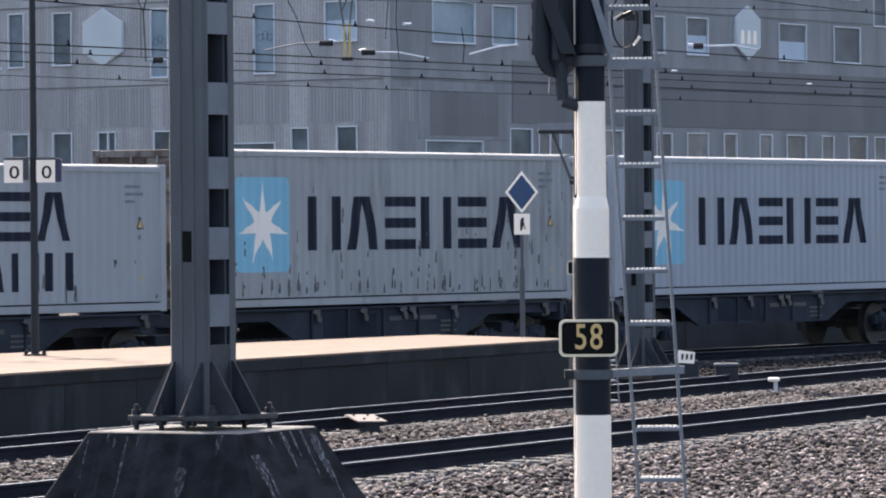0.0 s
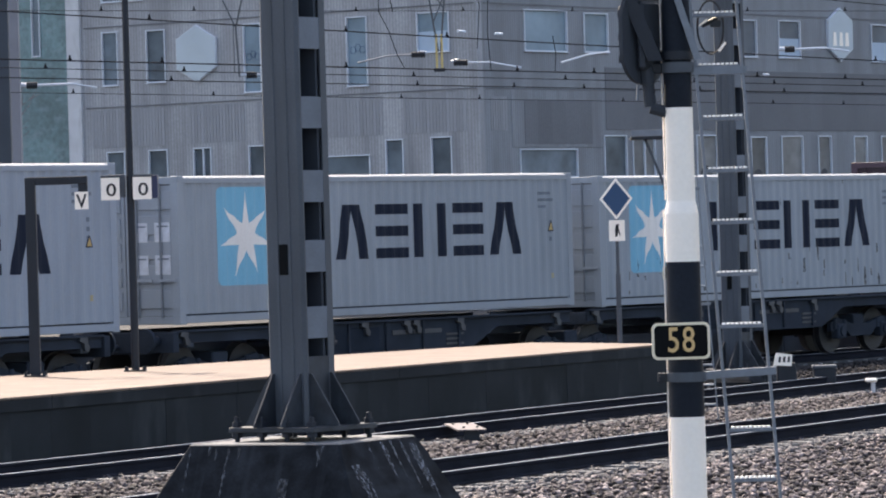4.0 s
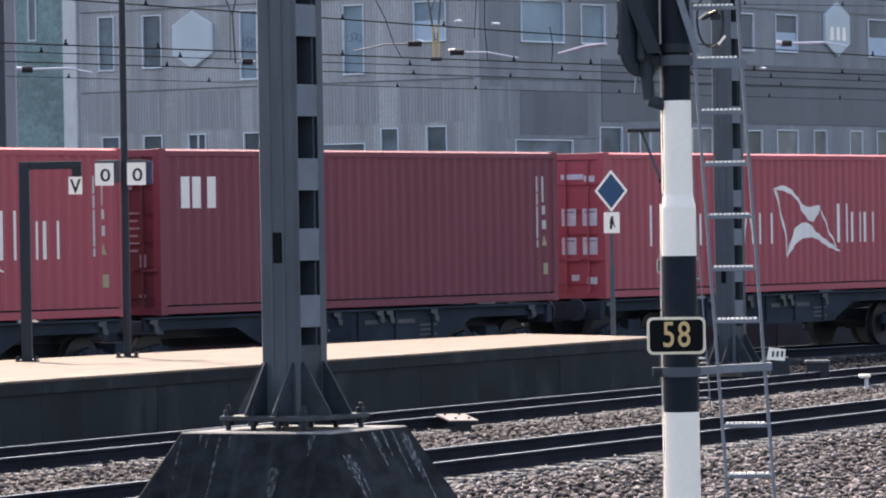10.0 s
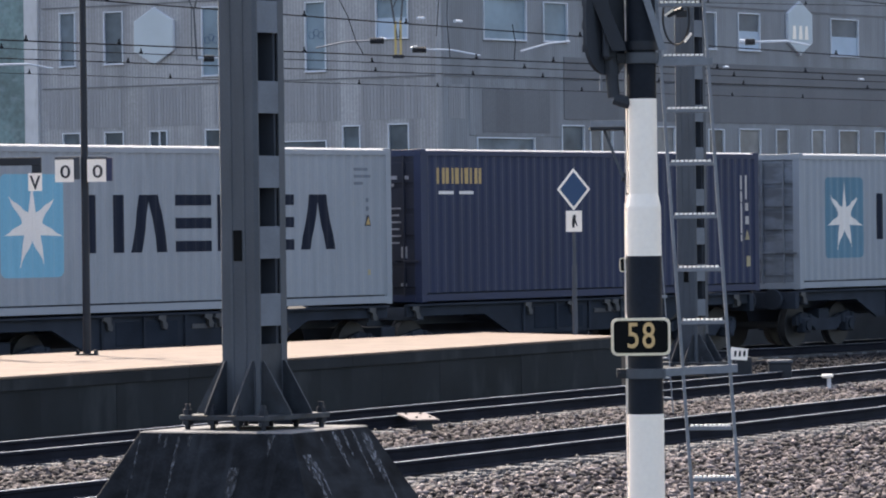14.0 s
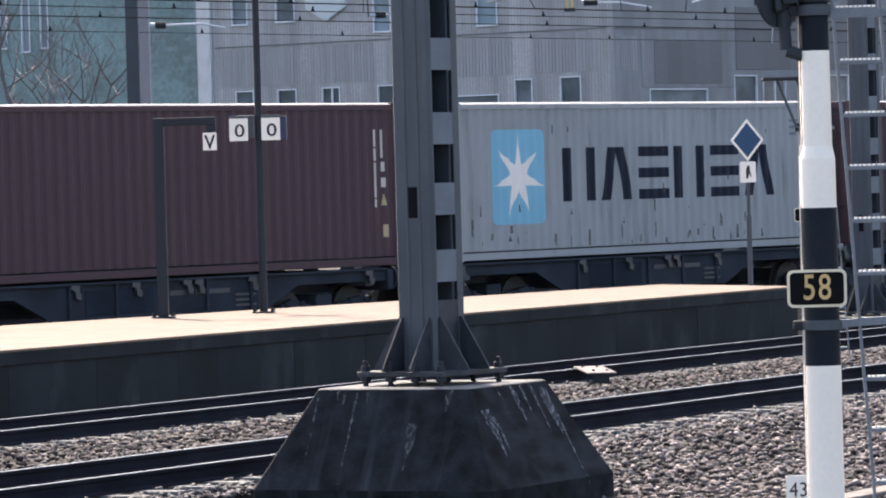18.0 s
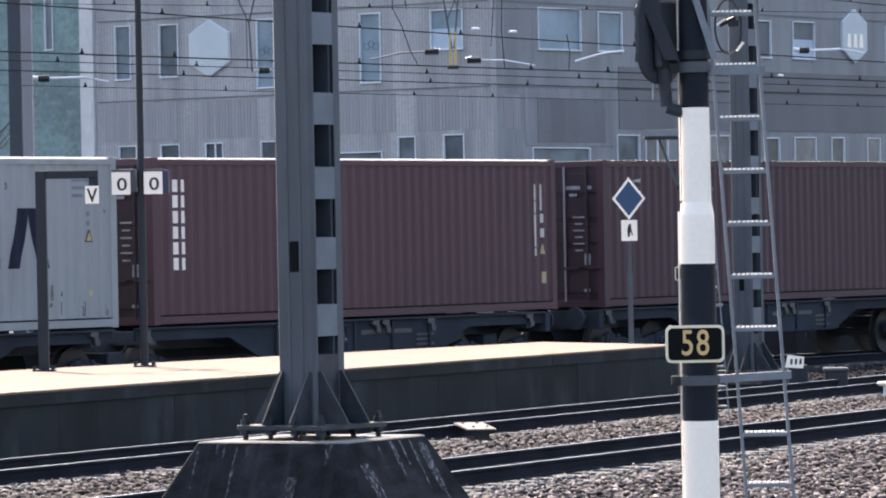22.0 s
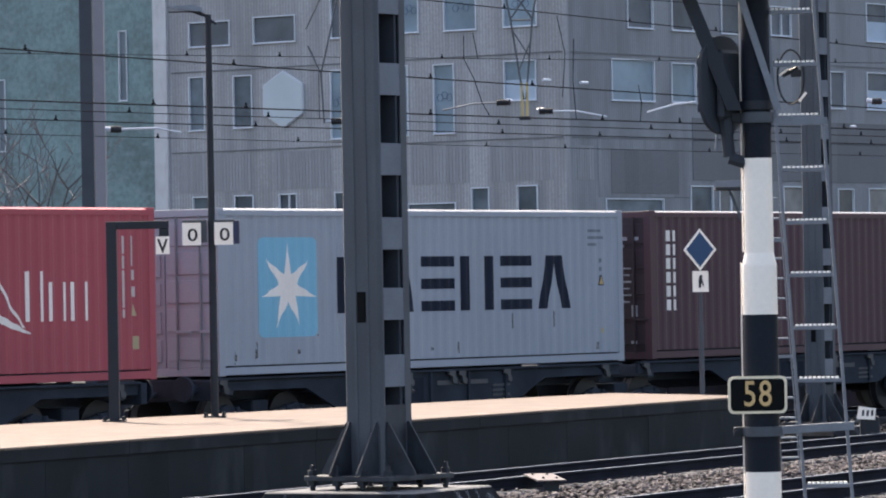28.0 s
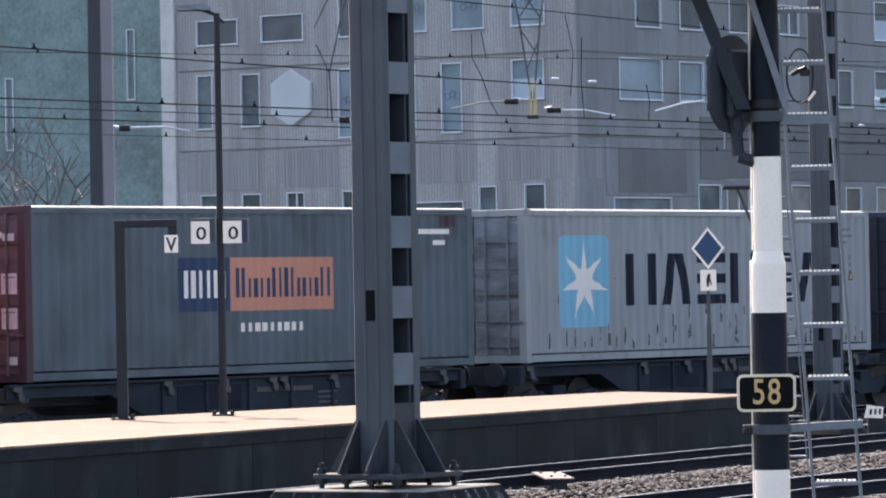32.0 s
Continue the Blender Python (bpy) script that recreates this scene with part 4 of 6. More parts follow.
r1 = [(155.20, 5.2, 4.26, 1.2), (161.48, 5.2, 1.74, 1.77), (163.67, 5.2, 1.77, 1.75), (168.75, 5.2, 1.71, 1.8), (173.23, 5.0, 1.34, 1.93), (175.82, 5.0, 1.87, 1.97), (179.02, 5.0, 1.16, 1.98), (182.20, 5.0, 1.19, 1.98),
      (184.68, 5.0, 1.84, 1.99), (187.95, 5.0, 1.18, 1.99), (190.49, 5.0, 1.82, 2.0), (193.02, 5.0, 1.23, 2.0), (195.55, 5.0, 2.2, 2.0), (199.85, 5.0, 1.3, 2.0)]
front_win = [(a - AC, z, w, h) for a, z, w, h in r3 + r2 + r1]
for z in (16.4, 19.3):
    front_win += [(3.0 + 3.8 * k, z, 1.6, 1.55) for k in range(13)]
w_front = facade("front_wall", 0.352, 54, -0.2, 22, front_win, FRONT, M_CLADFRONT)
w_front.parent = office
LOW = len(r3) + len(r2)
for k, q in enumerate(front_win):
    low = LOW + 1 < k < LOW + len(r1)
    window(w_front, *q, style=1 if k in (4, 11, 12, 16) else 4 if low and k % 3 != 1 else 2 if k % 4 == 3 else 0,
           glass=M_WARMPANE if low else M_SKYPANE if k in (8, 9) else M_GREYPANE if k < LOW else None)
part("roof", Shape().box(AC, PC, 22.0, AC + 54, PE, 22.5, 0.05), M_DARKCLAD, office)
part("rear_wall", Shape().box(AC + 0.4, PE - 0.4, -0.2, AC + 54, PE, 22.0), M_CLAD, office)
# board infills: upright boards between the storeys
board = Shape().box(0.012, -0.016, 0, 0.150, 0.0, 1.0, 0.0).mesh("board")
def boards(parent, x0, x1, z0, z1, step=0.17):
    for k in range(int((x1 - x0) / step)):
        ob = part("board", board, M_SLAT, parent)
        ob.matrix_basis = pose(x0 + k * step, 0, z0) @ Matrix.Diagonal((step / 0.17, 1, z1 - z0, 1))


for x0, x1 in ((1.2, 5.3), (6.6, 9.7), (10.3, 13.2), (13.9, 17.0), (18.0, 21.3)):
    boards(w_side, x0, x1, 7.15, 8.78)
for x0, x1 in ((0.8, 2.0),):
    boards(w_front, x0, x1, 7.15, 8.55)
part("dark_band", Shape().box(9.3, -0.03, 7.2, 53.0, -0.004, 9.85, 0.01), M_DARKCLAD, w_front, "dark grey band between the storeys")
part("pale_surround", Shape().box(2.3, -0.025, 6.45, 9.1, -0.003, 8.85, 0.01), M_CLADFRONT, w_front)
part("infill_panel", Shape().box(3.2, -0.04, 6.6, 8.2, -0.026, 8.42, 0.01), M_DARKCLAD, w_front, "dark grey infill panel")
for z in (8.86, 12.35, 15.9):
    part("cladding_joint", Shape().box(0.9, -0.03, z, PE - PC - 0.1, 0.0 - 0.003, z + 0.06), M_DARKCLAD, w_side)
    part("cladding_joint", Shape().box(0.5, -0.03, z, 53.5, 0.0 - 0.003, z + 0.06), M_DARKCLAD, w_front)
hexo = lambda cx, cz, w, h: [(cx, cz + h), (cx + w, cz + h * 0.52), (cx + w, cz - h * 0.52), (cx, cz - h), (cx - w, cz - h * 0.52), (cx - w, cz + h * 0.52)]
hx = part("hexagon_panel", Shape().plate(hexo(PE - 122.6, 11.0, 1.04, 1.18), -0.15, -0.02), M_PALESIGN, w_side, "pale upright hexagonal panel")
hx2 = part("hexagon_sign", Shape().plate(hexo(181.1 - AC, 11.62, 1.06, 1.2), -0.15, -0.02), M_PALESIGN, w_front, "pale hexagonal sign with white shapes")
for parent, cx, cz, w, h in ((w_side, PE - 122.6, 11.0, 1.08, 1.225), (w_front, 181.1 - AC, 11.62, 1.10, 1.245)):
    part("hexagon_rim", Shape().plate(hexo(cx, cz, w, h), -0.13, -0.01), M_FRAME, parent, "thin white rim of the hexagon")
for dx in (-0.56, 0.0, 0.52):
    cx = 181.1 - AC + dx
    part("sign_shape", Shape().plate([(cx - 0.18, 11.1), (cx + 0.16, 11.1), (cx + 0.1, 11.72), (cx - 0.12, 11.72)], -0.17, -0.152), M_WHITE, hx2)
part("corner_column", Shape().box(-0.03, -0.14, -0.2, 0.73, 0.0 - 0.003, 22, 0.01), M_COLUMN, w_side, "white corner column")

# ---- teal building ----
teal = thing("teal_building", FAR @ pose(155.0, 0, 0), "weathered teal-clad building with slim white columns", "building")
tw = [(143.53, 9.47, 0.52, 3.37), (142.13, 9.27, 0.52, 3.49), (141.0, 9.40, 0.5, 3.30), (133.65, 11.43, 0.5, 3.15)]
T_HOLES = [(175 - p - w, z, w, h) for p, z, w, h in tw] + [(175 - 131.9 - 3.0 * k, 17.2, 1.1, 1.6) for k in range(12)]
t_wall = facade("front_wall", 0, 45.15, -0.2, 20, T_HOLES, pose(0, 175, 0, 0, 0, -90), M_TEAL)
t_wall.parent = teal
for q in T_HOLES:
    window(t_wall, *q, glass=M_PALEPANE)
part("roof", Shape().box(0, PE + 0.05, 20, 18, 175, 20.5, 0.05), M_DARKCLAD, teal)
for p, w in ((145.43, 0.46), (157, 0.46), (168, 0.46)):
    part("white_column", Shape().box(175 - p - w / 2, -0.3, -0.2, 175 - p + w / 2, -0.003, 20, 0.02), M_COLUMN, t_wall, "slim white column")
part("hexagon_panel", Shape().plate(hexo(175 - 150.85, 9.87, 0.95, 1.12), -0.15, -0.02), M_PALESIGN, t_wall, "pale upright hexagonal panel")

# ---- bare trees before the teal building ----
def bare_tree(m, height, seed, label):
    rng = random.Random(seed)
    t = thing("bare_tree", m, label, "tree", "bare trees")
    wood, twigs = Shape(), Shape()

    def limb(p, d, length, r, level):
        q, r = p, max(r, 0.027)
        n = 3
        for i in range(n):
            d = (d + Vector((rng.uniform(-0.28, 0.28), rng.uniform(-0.28, 0.28), rng.uniform(-0.05, 0.22)))).normalized()
            nxt = q + d * (length / n)
            (wood if level < 3 else twigs).tube(q, nxt, r * (1 - 0.22 * i), r * (1 - 0.22 * (i + 1)), 6 if level < 2 else 4)
            q = nxt
            if level < 4 and (level < 2 or rng.random() < 0.62):
                for _ in range(1 if i < n - 1 else 2):
                    side = Vector((rng.uniform(-1, 1), rng.uniform(-1, 1), rng.uniform(-0.1, 0.9))).normalized()
                    limb(q, (d * 0.6 + side * 0.9).normalized(), length * rng.uniform(0.5, 0.72), r * rng.uniform(0.42, 0.58), level + 1)

    limb(Vector((0, 0, -0.1)), Vector((0, 0, 1)), height * 0.5, 0.17, 0)
    part("trunk", wood, M_BARK, t)
    part("twig_crown", twigs, M_TWIG, t, "pale leafless twigs")
    return t


for k, (u, dep, h) in enumerate(((-1010, 160, 10.8), (-850, 165, 8.6), (-1210, 158, 10.2), (-1110, 168, 9.6), (-945, 170, 8.8))):
    bare_tree(Matrix.Translation((u * dep / 8100, dep, -0.2)), h, 11 + k, "leafless grey tree with fine pale twigs")

# ---- overhead line ----
def wire(parent, name, a, b, r=0.011, sag=0.0, n=12):
    """One hanging wire along x."""
    a, b = Vector(a), Vector(b)
    pts = [a.lerp(b, i / n) - Vector((0, 0, sag * (1 - (2 * i / n - 1) ** 2))) for i in range(n + 1)]
    ring = [(math.cos(k * math.pi * 2 / 5) * r, math.sin(k * math.pi * 2 / 5) * r) for k in range(5)]
    s = Shape().loft([[(q.x, q.y + dy, q.z + dz) for dy, dz in ring] for q in pts])
    return part(name, s, M_WIRE, parent), pts


LINES = {}
CLAMP = Shape().loft([[(a * w, b * 0.012, z) for a, b in ((-1, -1), (1, -1), (1, 1), (-1, 1))] for z, w in ((0.0, 0.055), (0.03, 0.04), (0.05, 0.014), (0.10, 0.01))]).mesh("wire_clamp", M_WIRE)
# across the tracks, wire height, then its carrier's run (along, height) to (along, height)
for p, zc, run, r in ((51.3, 5.93, ((35.0, 7.17), (118.0, 6.06)), 0.013), (55.7, 6.06, None, 0.009), (60.0, 6.13, ((45.0, 9.82), (125.0, 7.93)), 0.012),
                      (66.0, 6.16, ((45.0, 7.23), (130.0, 9.25)), 0.008)):
    line = LINES[p] = thing("overhead_line", FAR @ pose(0, p, 0), "thin dark contact wire under a sloping carrier wire", "overhead line", "overhead lines")
    rng = random.Random(int(p))
    c, pts = wire(line, "contact_wire", (-150, 0, zc), (330, 0, zc), r if p < 61 else 0.008, n=1)
    for k in range(16):
        part("wire_clamp", CLAMP, M_WIRE, c, at=pose(46 + 4.4 * k + rng.uniform(-1.6, 1.6), 0, zc))
    if run:
        (a0, z0), (a1, z1) = run
        c, pts = wire(line, "carrier_wire", (a0, 0.1, z0), (a1, 0.1, z1), r, 0.12 if p == 51.3 else 0.0, 14)
        for k in range(13):
            a = a0 + 8 + k * 4.9 + rng.uniform(-1.3, 1.3)
            f = (a - a0) / (a1 - a0)
            part("wire_clamp", CLAMP, M_WIRE, c, at=pose(a, 0.1, z0 + (z1 - z0) * f - (0.12 if p == 51.3 else 0.0) * (1 - (2 * f - 1) ** 2)))
wire(LINES[66.0], "feeder_wire", (70, 0.3, 10.05), (150, 0.3, 10.05), 0.012, n=1)
for p, spots in ((51.3, ((72.04, 6.68), (73.3, 6.66))), (60.0, ((97.3, 6.56), (104.0, 6.38)))):
    for a, z in spots:
        part("splice_sleeve", Shape().tube((a - 0.12, 0.1, z), (a + 0.12, 0.1, z), 0.028, n=8), M_PORCELAIN, LINES[p], "pale splice sleeve")
LOOSE = thing("slack_wires", FAR @ pose(0, 51.35, 0), "slack dark hanger wires between the overhead lines", "hanger wires")
for pts in (((69.3, 7.44), (69.3, 7.0), (69.6, 6.65), (69.85, 6.2), (70.1, 5.93)), ((69.6, 7.5), (69.75, 7.0)), ((72.9, 7.5), (72.85, 6.7), (72.94, 5.93)),
            ((72.35, 7.93), (72.6, 7.2), (72.49, 6.35)), ((75.1, 6.65), (75.2, 6.3), (75.15, 5.93))):
    s_ = Shape()
    for (a0, z0), (a1, z1) in zip(pts, pts[1:]):
        s_.tube((a0, 0, z0), (a1, 0, z1), 0.009, n=5)
    part("hanger_wire", s_, M_WIRE, LOOSE)

def cantilever(u, dep, z, label, flip=1):
    """A hanging catenary support: drop tubes, yellow sleeve, insulators and pale steady arms."""
    t = thing("catenary_support", Matrix.Translation((u * dep / 8100, dep, z)), label, "catenary support", "catenary supports")
    for side, lower, upper in ((0.03, 0.19, 0.36), (-0.02, -0.27, -0.46)):
        part("drop_tube", Shape().tube((side, 0, 0.35), (lower, 0, 2.05), 0.022, n=8).tube((lower, 0, 2.05), (upper, 0, 3.1), 0.022, n=8), M_MAST, t)
    part("brace", Shape().tube((-0.27, 0, 2.05), (0.19, 0, 2.05), 0.018, n=6).tube((-0.10, 0, 1.0), (0.17, 0, 1.65), 0.016, n=6).tube((0.13, 0, 1.25), (-0.25, 0, 1.85), 0.016, n=6), M_MAST, t)
    part("brace", Shape().tube((-0.27, 0, 2.08), (0.33, 0, 2.95), 0.02, n=6).tube((0.19, 0, 2.08), (-0.42, 0, 2.95), 0.02, n=6), M_MAST, t)
    for x in (-0.055, 0.055):
        part("yellow_sleeve", Shape().tube((x, 0, -0.02), (x, 0, 0.72), 0.026, n=8), M_YELLOW, t)
    part("clamp", Shape().box(-0.12, -0.05, -0.08, 0.12, 0.05, 0.0, 0.01), M_DARKSTEEL, t)
    for s, zz in ((-1, 0.30), (1, 0.10)):
        ins = Shape()
        ins.loft([[(s * (0.30 + 0.025 * k), r * math.cos(a * math.pi / 5), zz + r * math.sin(a * math.pi / 5)) for a in range(10)]
                  for k, r in enumerate((0.05, 0.08, 0.055) + (0.078, 0.055) * 5)])
        part("insulator", ins, M_BLACK, t)
        # The insulator's white top highlight is modelled as a pale piece.
        part("insulator_cap", Shape().tube((s * 0.26, 0, zz + 0.03), (s * 0.40, 0, zz + 0.06), 0.03, n=8), M_PORCELAIN, t, "pale end piece")
        part("steady_arm", Shape().tube((s * 0.60, 0, zz), (s * 1.1, 0, zz - 0.01), 0.022, n=6).tube((s * 1.1, 0, zz - 0.01), (s * 1.75, 0, zz - 0.14), 0.02, n=6), M_PORCELAIN if s > 0 else M_GALV, t, "bent steady arm")
    part("steady_arm", Shape().tube((2.6, 0, 0.04), (3.2, 0, 0.20), 0.022, n=6).tube((3.2, 0, 0.20), (3.65, 0, 0.24), 0.022, n=6), M_PORCELAIN, t, "pale bent steady arm")
    return t


cantilever(-27, 97.5, 6.33, "hanging catenary support with yellow sleeve and insulators")
rig = thing("catenary_support", Matrix.Translation((-4.597, 97.3, 6.26)), "bare bent catenary support tubes without a sleeve", "catenary support", "catenary supports")
part("drop_tube", Shape().tube((0, 0, 0), (-0.05, 0, 1.05), 0.02, n=8).tube((-0.05, 0, 1.05), (0.14, 0, 1.85), 0.02, n=8).tube((0.14, 0, 1.85), (0.42, 0, 3.1), 0.02, n=8), M_MAST, rig)
part("brace", Shape().tube((-0.36, 0, 2.0), (0.18, 0, 3.1), 0.018, n=6).tube((-0.32, 0, 1.65), (-0.03, 0, 1.0), 0.016, n=6).tube((-0.32, 0, 1.65), (-0.22, 0, 1.45), 0.016, n=6), M_MAST, rig)
part("brace", Shape().tube((-0.10, 0, 0.1), (-0.10, 0, 1.1), 0.012, n=6), M_MAST, rig)
hang = LINES[51.3].matrix_world.inverted()
for u, dep, z, side in ((-761, 94.1, 6.09, 1.45), (-370, 97.5, 6.3, 0.3), (586, 102.8, 6.72, 1.45)):
    at = hang @ Matrix.Translation((u * dep / 8100, dep, z))
    ins = Shape()
    for k in range(5):
        ins.tube((0.045 * k, 0, 0), (0.045 * k + 0.04, 0, 0), 0.075 + 0.01 * (k % 2), 0.065, 10)
    knob = part("insulator", ins, M_BLACK, LINES[51.3], "dark ribbed insulator", at=at)
    part("rod", Shape().tube((-0.12, 0, 0.02), (0.0, 0, 0.0), 0.05, n=8), M_PORCELAIN, knob, "pale end piece")
    part("rod", Shape().tube((0.2, 0, 0), (side * 0.65, 0, 0.01), 0.028, n=6).tube((side * 0.65, 0, 0.01), (side, 0, -0.09 if side > 1 else 0.01), 0.022, n=6), M_PORCELAIN, knob, "pale rod")
pm = thing("line_pole", Matrix.Translation((-802 * 92.32 / 8100, 92.32, -0.22)), "dark steel line pole with hanging cable straps", "pole")
part("shaft", Shape().box(-0.13, -0.13, 0, 0.13, 0.13, 11, 0.01), M_POLE, pm)
part("foot", Shape().box(-0.3, -0.3, 0, 0.3, 0.3, 0.25, 0.02), M_CONC, pm)
part("short_arm", Shape().box(-0.35, -0.17, 9.02, 0.50, -0.13, 9.13, 0.006), M_WAGON, pm, "dark short bracket beam")
part("cross_arm", Shape().box(-0.2, -0.06, 10.1, 2.5, 0.06, 10.22, 0.01), M_POLE, pm)
for x0, x1, z in ((1.255, 1.621, 8.90), (1.794, 2.206, 8.935)):
    part("hanging_strap", Shape().box(x0 - 0.008, -0.03, z + 0.10, x0 + 0.008, 0.03, 10.1), M_POLE, pm)
    part("hanging_strap", Shape().box(x1 - 0.025, -0.03, z + 0.02, x1 + 0.025, 0.03, 10.1, 0.004), M_POLE, pm)
    bundle = Shape()
    for k in range(5):
        xa = x0 + 0.02 + (x1 - x0 - 0.1) * k / 5
        bundle.tube((xa, 0.0, z + 0.06 + 0.015 * (k % 2)), (xa + 0.10, 0.01, z + 0.065 + 0.01 * ((k + 1) % 2)), 0.062 + 0.012 * (k % 2), 0.05, 9)
    part("cable_bundle", bundle, M_WAGON, pm, "dark bundled cable in the strap")
pm2 = thing("line_pole", Matrix.Translation((-783 * 115.0 / 8100, 115.0, -0.22)), "slim pale pinkish steel pole before the teal building", "pole")
part("shaft", Shape().box(-0.16, -0.16, 0, 0.16, 0.16, 12, 0.01), M_PINKPOLE, pm2)
part("foot", Shape().box(-0.3, -0.3, 0, 0.3, 0.3, 0.25, 0.02), M_CONC, pm2)


# ---- the train ----
LEN, WID = 12.192, 2.438
FACE = 50.1           # nearest side of the containers
START = 70.0         # where the train's line crosses the straight-ahead sight line


def advance(t):
    """How far the train has moved at t seconds."""
    pts = TRAVEL
    for (t0, d0), (t1, d1) in zip(pts, pts[1:]):
        if t <= t1:
            break
    return d0 + (d1 - d0) * (t - t0) / (t1 - t0)


TRAVEL = [(0, 1.65), (2, 23.67), (5.5, 62.53), (9, 101.94), (13, 147.03), (16.5, 186.45), (20, 226.1), (26, 294.1), (32, 361.97)]
TRAIN_TIMES = [t for t, _ in TRAVEL]


def paint(name, color, **kw):
    kw = {"rough": 0.55, "var": 0.07, "scale": 0.5, "grain": 0.05, "fine": 30, "bump": 0.05, "spec": 0.3, **kw}
    return surface(name, color, **kw)


M_GREY = paint("grey_container_paint", (0.405, 0.412, 0.412), stain=(0.27, 0.28, 0.28), stain_amount=0.4)
M_GREYBLUE = paint("blue_grey_container_paint", (0.415, 0.43, 0.45), stain=(0.31, 0.32, 0.335), stain_amount=0.35)
M_GREYOLD = paint("weathered_grey_container_paint", (0.41, 0.403, 0.388), var=0.12, stain=(0.17, 0.165, 0.15), stain_amount=0.55, stain_scale=(3.5, 3.5, 0.6))
M_GREYDULL = paint("dull_grey_container_paint", (0.36, 0.36, 0.345), var=0.10, stain=(0.24, 0.235, 0.22), stain_amount=0.45)
M_OXIDE = paint("oxide_red_container_paint", (0.077, 0.033, 0.046), stain=(0.05, 0.03, 0.033), stain_amount=0.4)
M_PLUM = paint("plum_container_paint", (0.108, 0.062, 0.076), stain=(0.07, 0.045, 0.052), stain_amount=0.4)
M_OXIDEDARK = paint("dark_oxide_container_paint", (0.066, 0.0295, 0.038), stain=(0.042, 0.025, 0.03), stain_amount=0.4)
M_OXIDELIGHT = paint("light_oxide_container_paint", (0.104, 0.045, 0.056), stain=(0.08, 0.04, 0.046), stain_amount=0.4)
M_RED = paint("red_container_paint", (0.55, 0.092, 0.110), stain=(0.38, 0.085, 0.10), stain_amount=0.4)
M_CRIMSON = paint("crimson_container_paint", (0.265, 0.048, 0.068), stain=(0.18, 0.042, 0.055), stain_amount=0.4)
M_NAVYBOX = paint("navy_container_paint", (0.021, 0.036, 0.086), stain=(0.018, 0.025, 0.05), stain_amount=0.3)
M_SLATE = paint("slate_container_paint", (0.116, 0.145, 0.162), var=0.14, scale=0.9, stain=(0.062, 0.074, 0.084), stain_amount=0.65, stain_scale=(1.2, 1.2, 0.7), low=0.5, high=0.68)
M_FADED = paint("faded_blue_container_paint", (0.225, 0.275, 0.305), scale=1.1, var=0.26, stain=(0.22, 0.21, 0.195), stain_amount=0.7, stain_scale=(1.3, 1.3, 0.9), low=0.48, high=0.66)
# Sun glare on the dusty roofs is put into this pale colour.
M_ROOF = paint("dusty_glare_roof", (0.38, 0.37, 0.365), var=0.15, rough=0.55, spec=0.3)
M_SKY = paint("logo_sky_blue", (0.24, 0.58, 0.70), var=0.08)
M_INK = paint("dark_lettering", (0.020, 0.026, 0.042), var=0.12, rough=0.75, spec=0.12)
M_FAINT = paint("weathered_dark_lettering", (0.21, 0.225, 0.25), var=0.2)
M_CHALK = paint("white_lettering", (0.72, 0.69, 0.68), var=0.1, pure=True)
M_ORANGE = paint("orange_logo_field", (0.80, 0.31, 0.20), var=0.08)
M_ROYAL = paint("blue_logo_field", (0.018, 0.055, 0.125), var=0.08)
M_LILAC = paint("faded_violet_field", (0.12, 0.145, 0.30), var=0.15)
M_PALE = paint("bleached_logo_field", (0.74, 0.78, 0.72), var=0.2)
M_AMBER = paint("amber_lettering", (0.74, 0.46, 0.18), var=0.06)
M_PLATE = paint("pale_data_plate", (0.58, 0.44, 0.24), var=0.1)
M_LIME = paint("pale_green_lettering", (0.46, 0.52, 0.42), var=0.1)
M_SCUFF = paint("dark_scuff", (0.19, 0.178, 0.165), var=0.3)
M_RUN = paint("rust_run", (0.29, 0.255, 0.225), var=0.3)
M_RUSTDOOR = paint("rusty_door_paint", (0.30, 0.235, 0.205), var=0.3, scale=1.5, stain=(0.065, 0.036, 0.026), stain_amount=0.9, stain_scale=(1.6, 0.8, 3.2), low=0.42, high=0.58)
M_RUSTFRAME = paint("rusty_frame_paint", (0.20, 0.165, 0.15), var=0.3, stain=(0.075, 0.05, 0.042), stain_amount=0.85, stain_scale=(5, 5, 1.6), low=0.42, high=0.58)
M_STAINDOOR = paint("rust_stained_grey_door_paint", (0.345, 0.335, 0.325), var=0.25, scale=1.5, stain=(0.155, 0.135, 0.125), stain_amount=0.75, stain_scale=(2, 1.1, 4.5), low=0.5, high=0.66)
M_MAUVE = paint("dull_mauve_door_paint", (0.17, 0.115, 0.12), var=0.2, scale=2, stain=(0.075, 0.055, 0.055), stain_amount=0.7, stain_scale=(1.6, 0.9, 4.0), low=0.46, high=0.62)
M_PINKDOOR = paint("faded_pink_door_paint", (0.37, 0.325, 0.335), var=0.12, stain=(0.21, 0.175, 0.175), stain_amount=0.6, stain_scale=(1.6, 0.9, 4.0), low=0.48, high=0.64)
M_DULLRED = paint("dull_red_door_paint", (0.15, 0.130, 0.135), var=0.4, scale=2, stain=(0.07, 0.045, 0.045), stain_amount=0.6)
M_DIMCHALK = paint("dusty_white_lettering", (0.44, 0.42, 0.42), var=0.15, pure=True)
M_SKYDULL = paint("faded_logo_blue", (0.13, 0.29, 0.36), var=0.15)
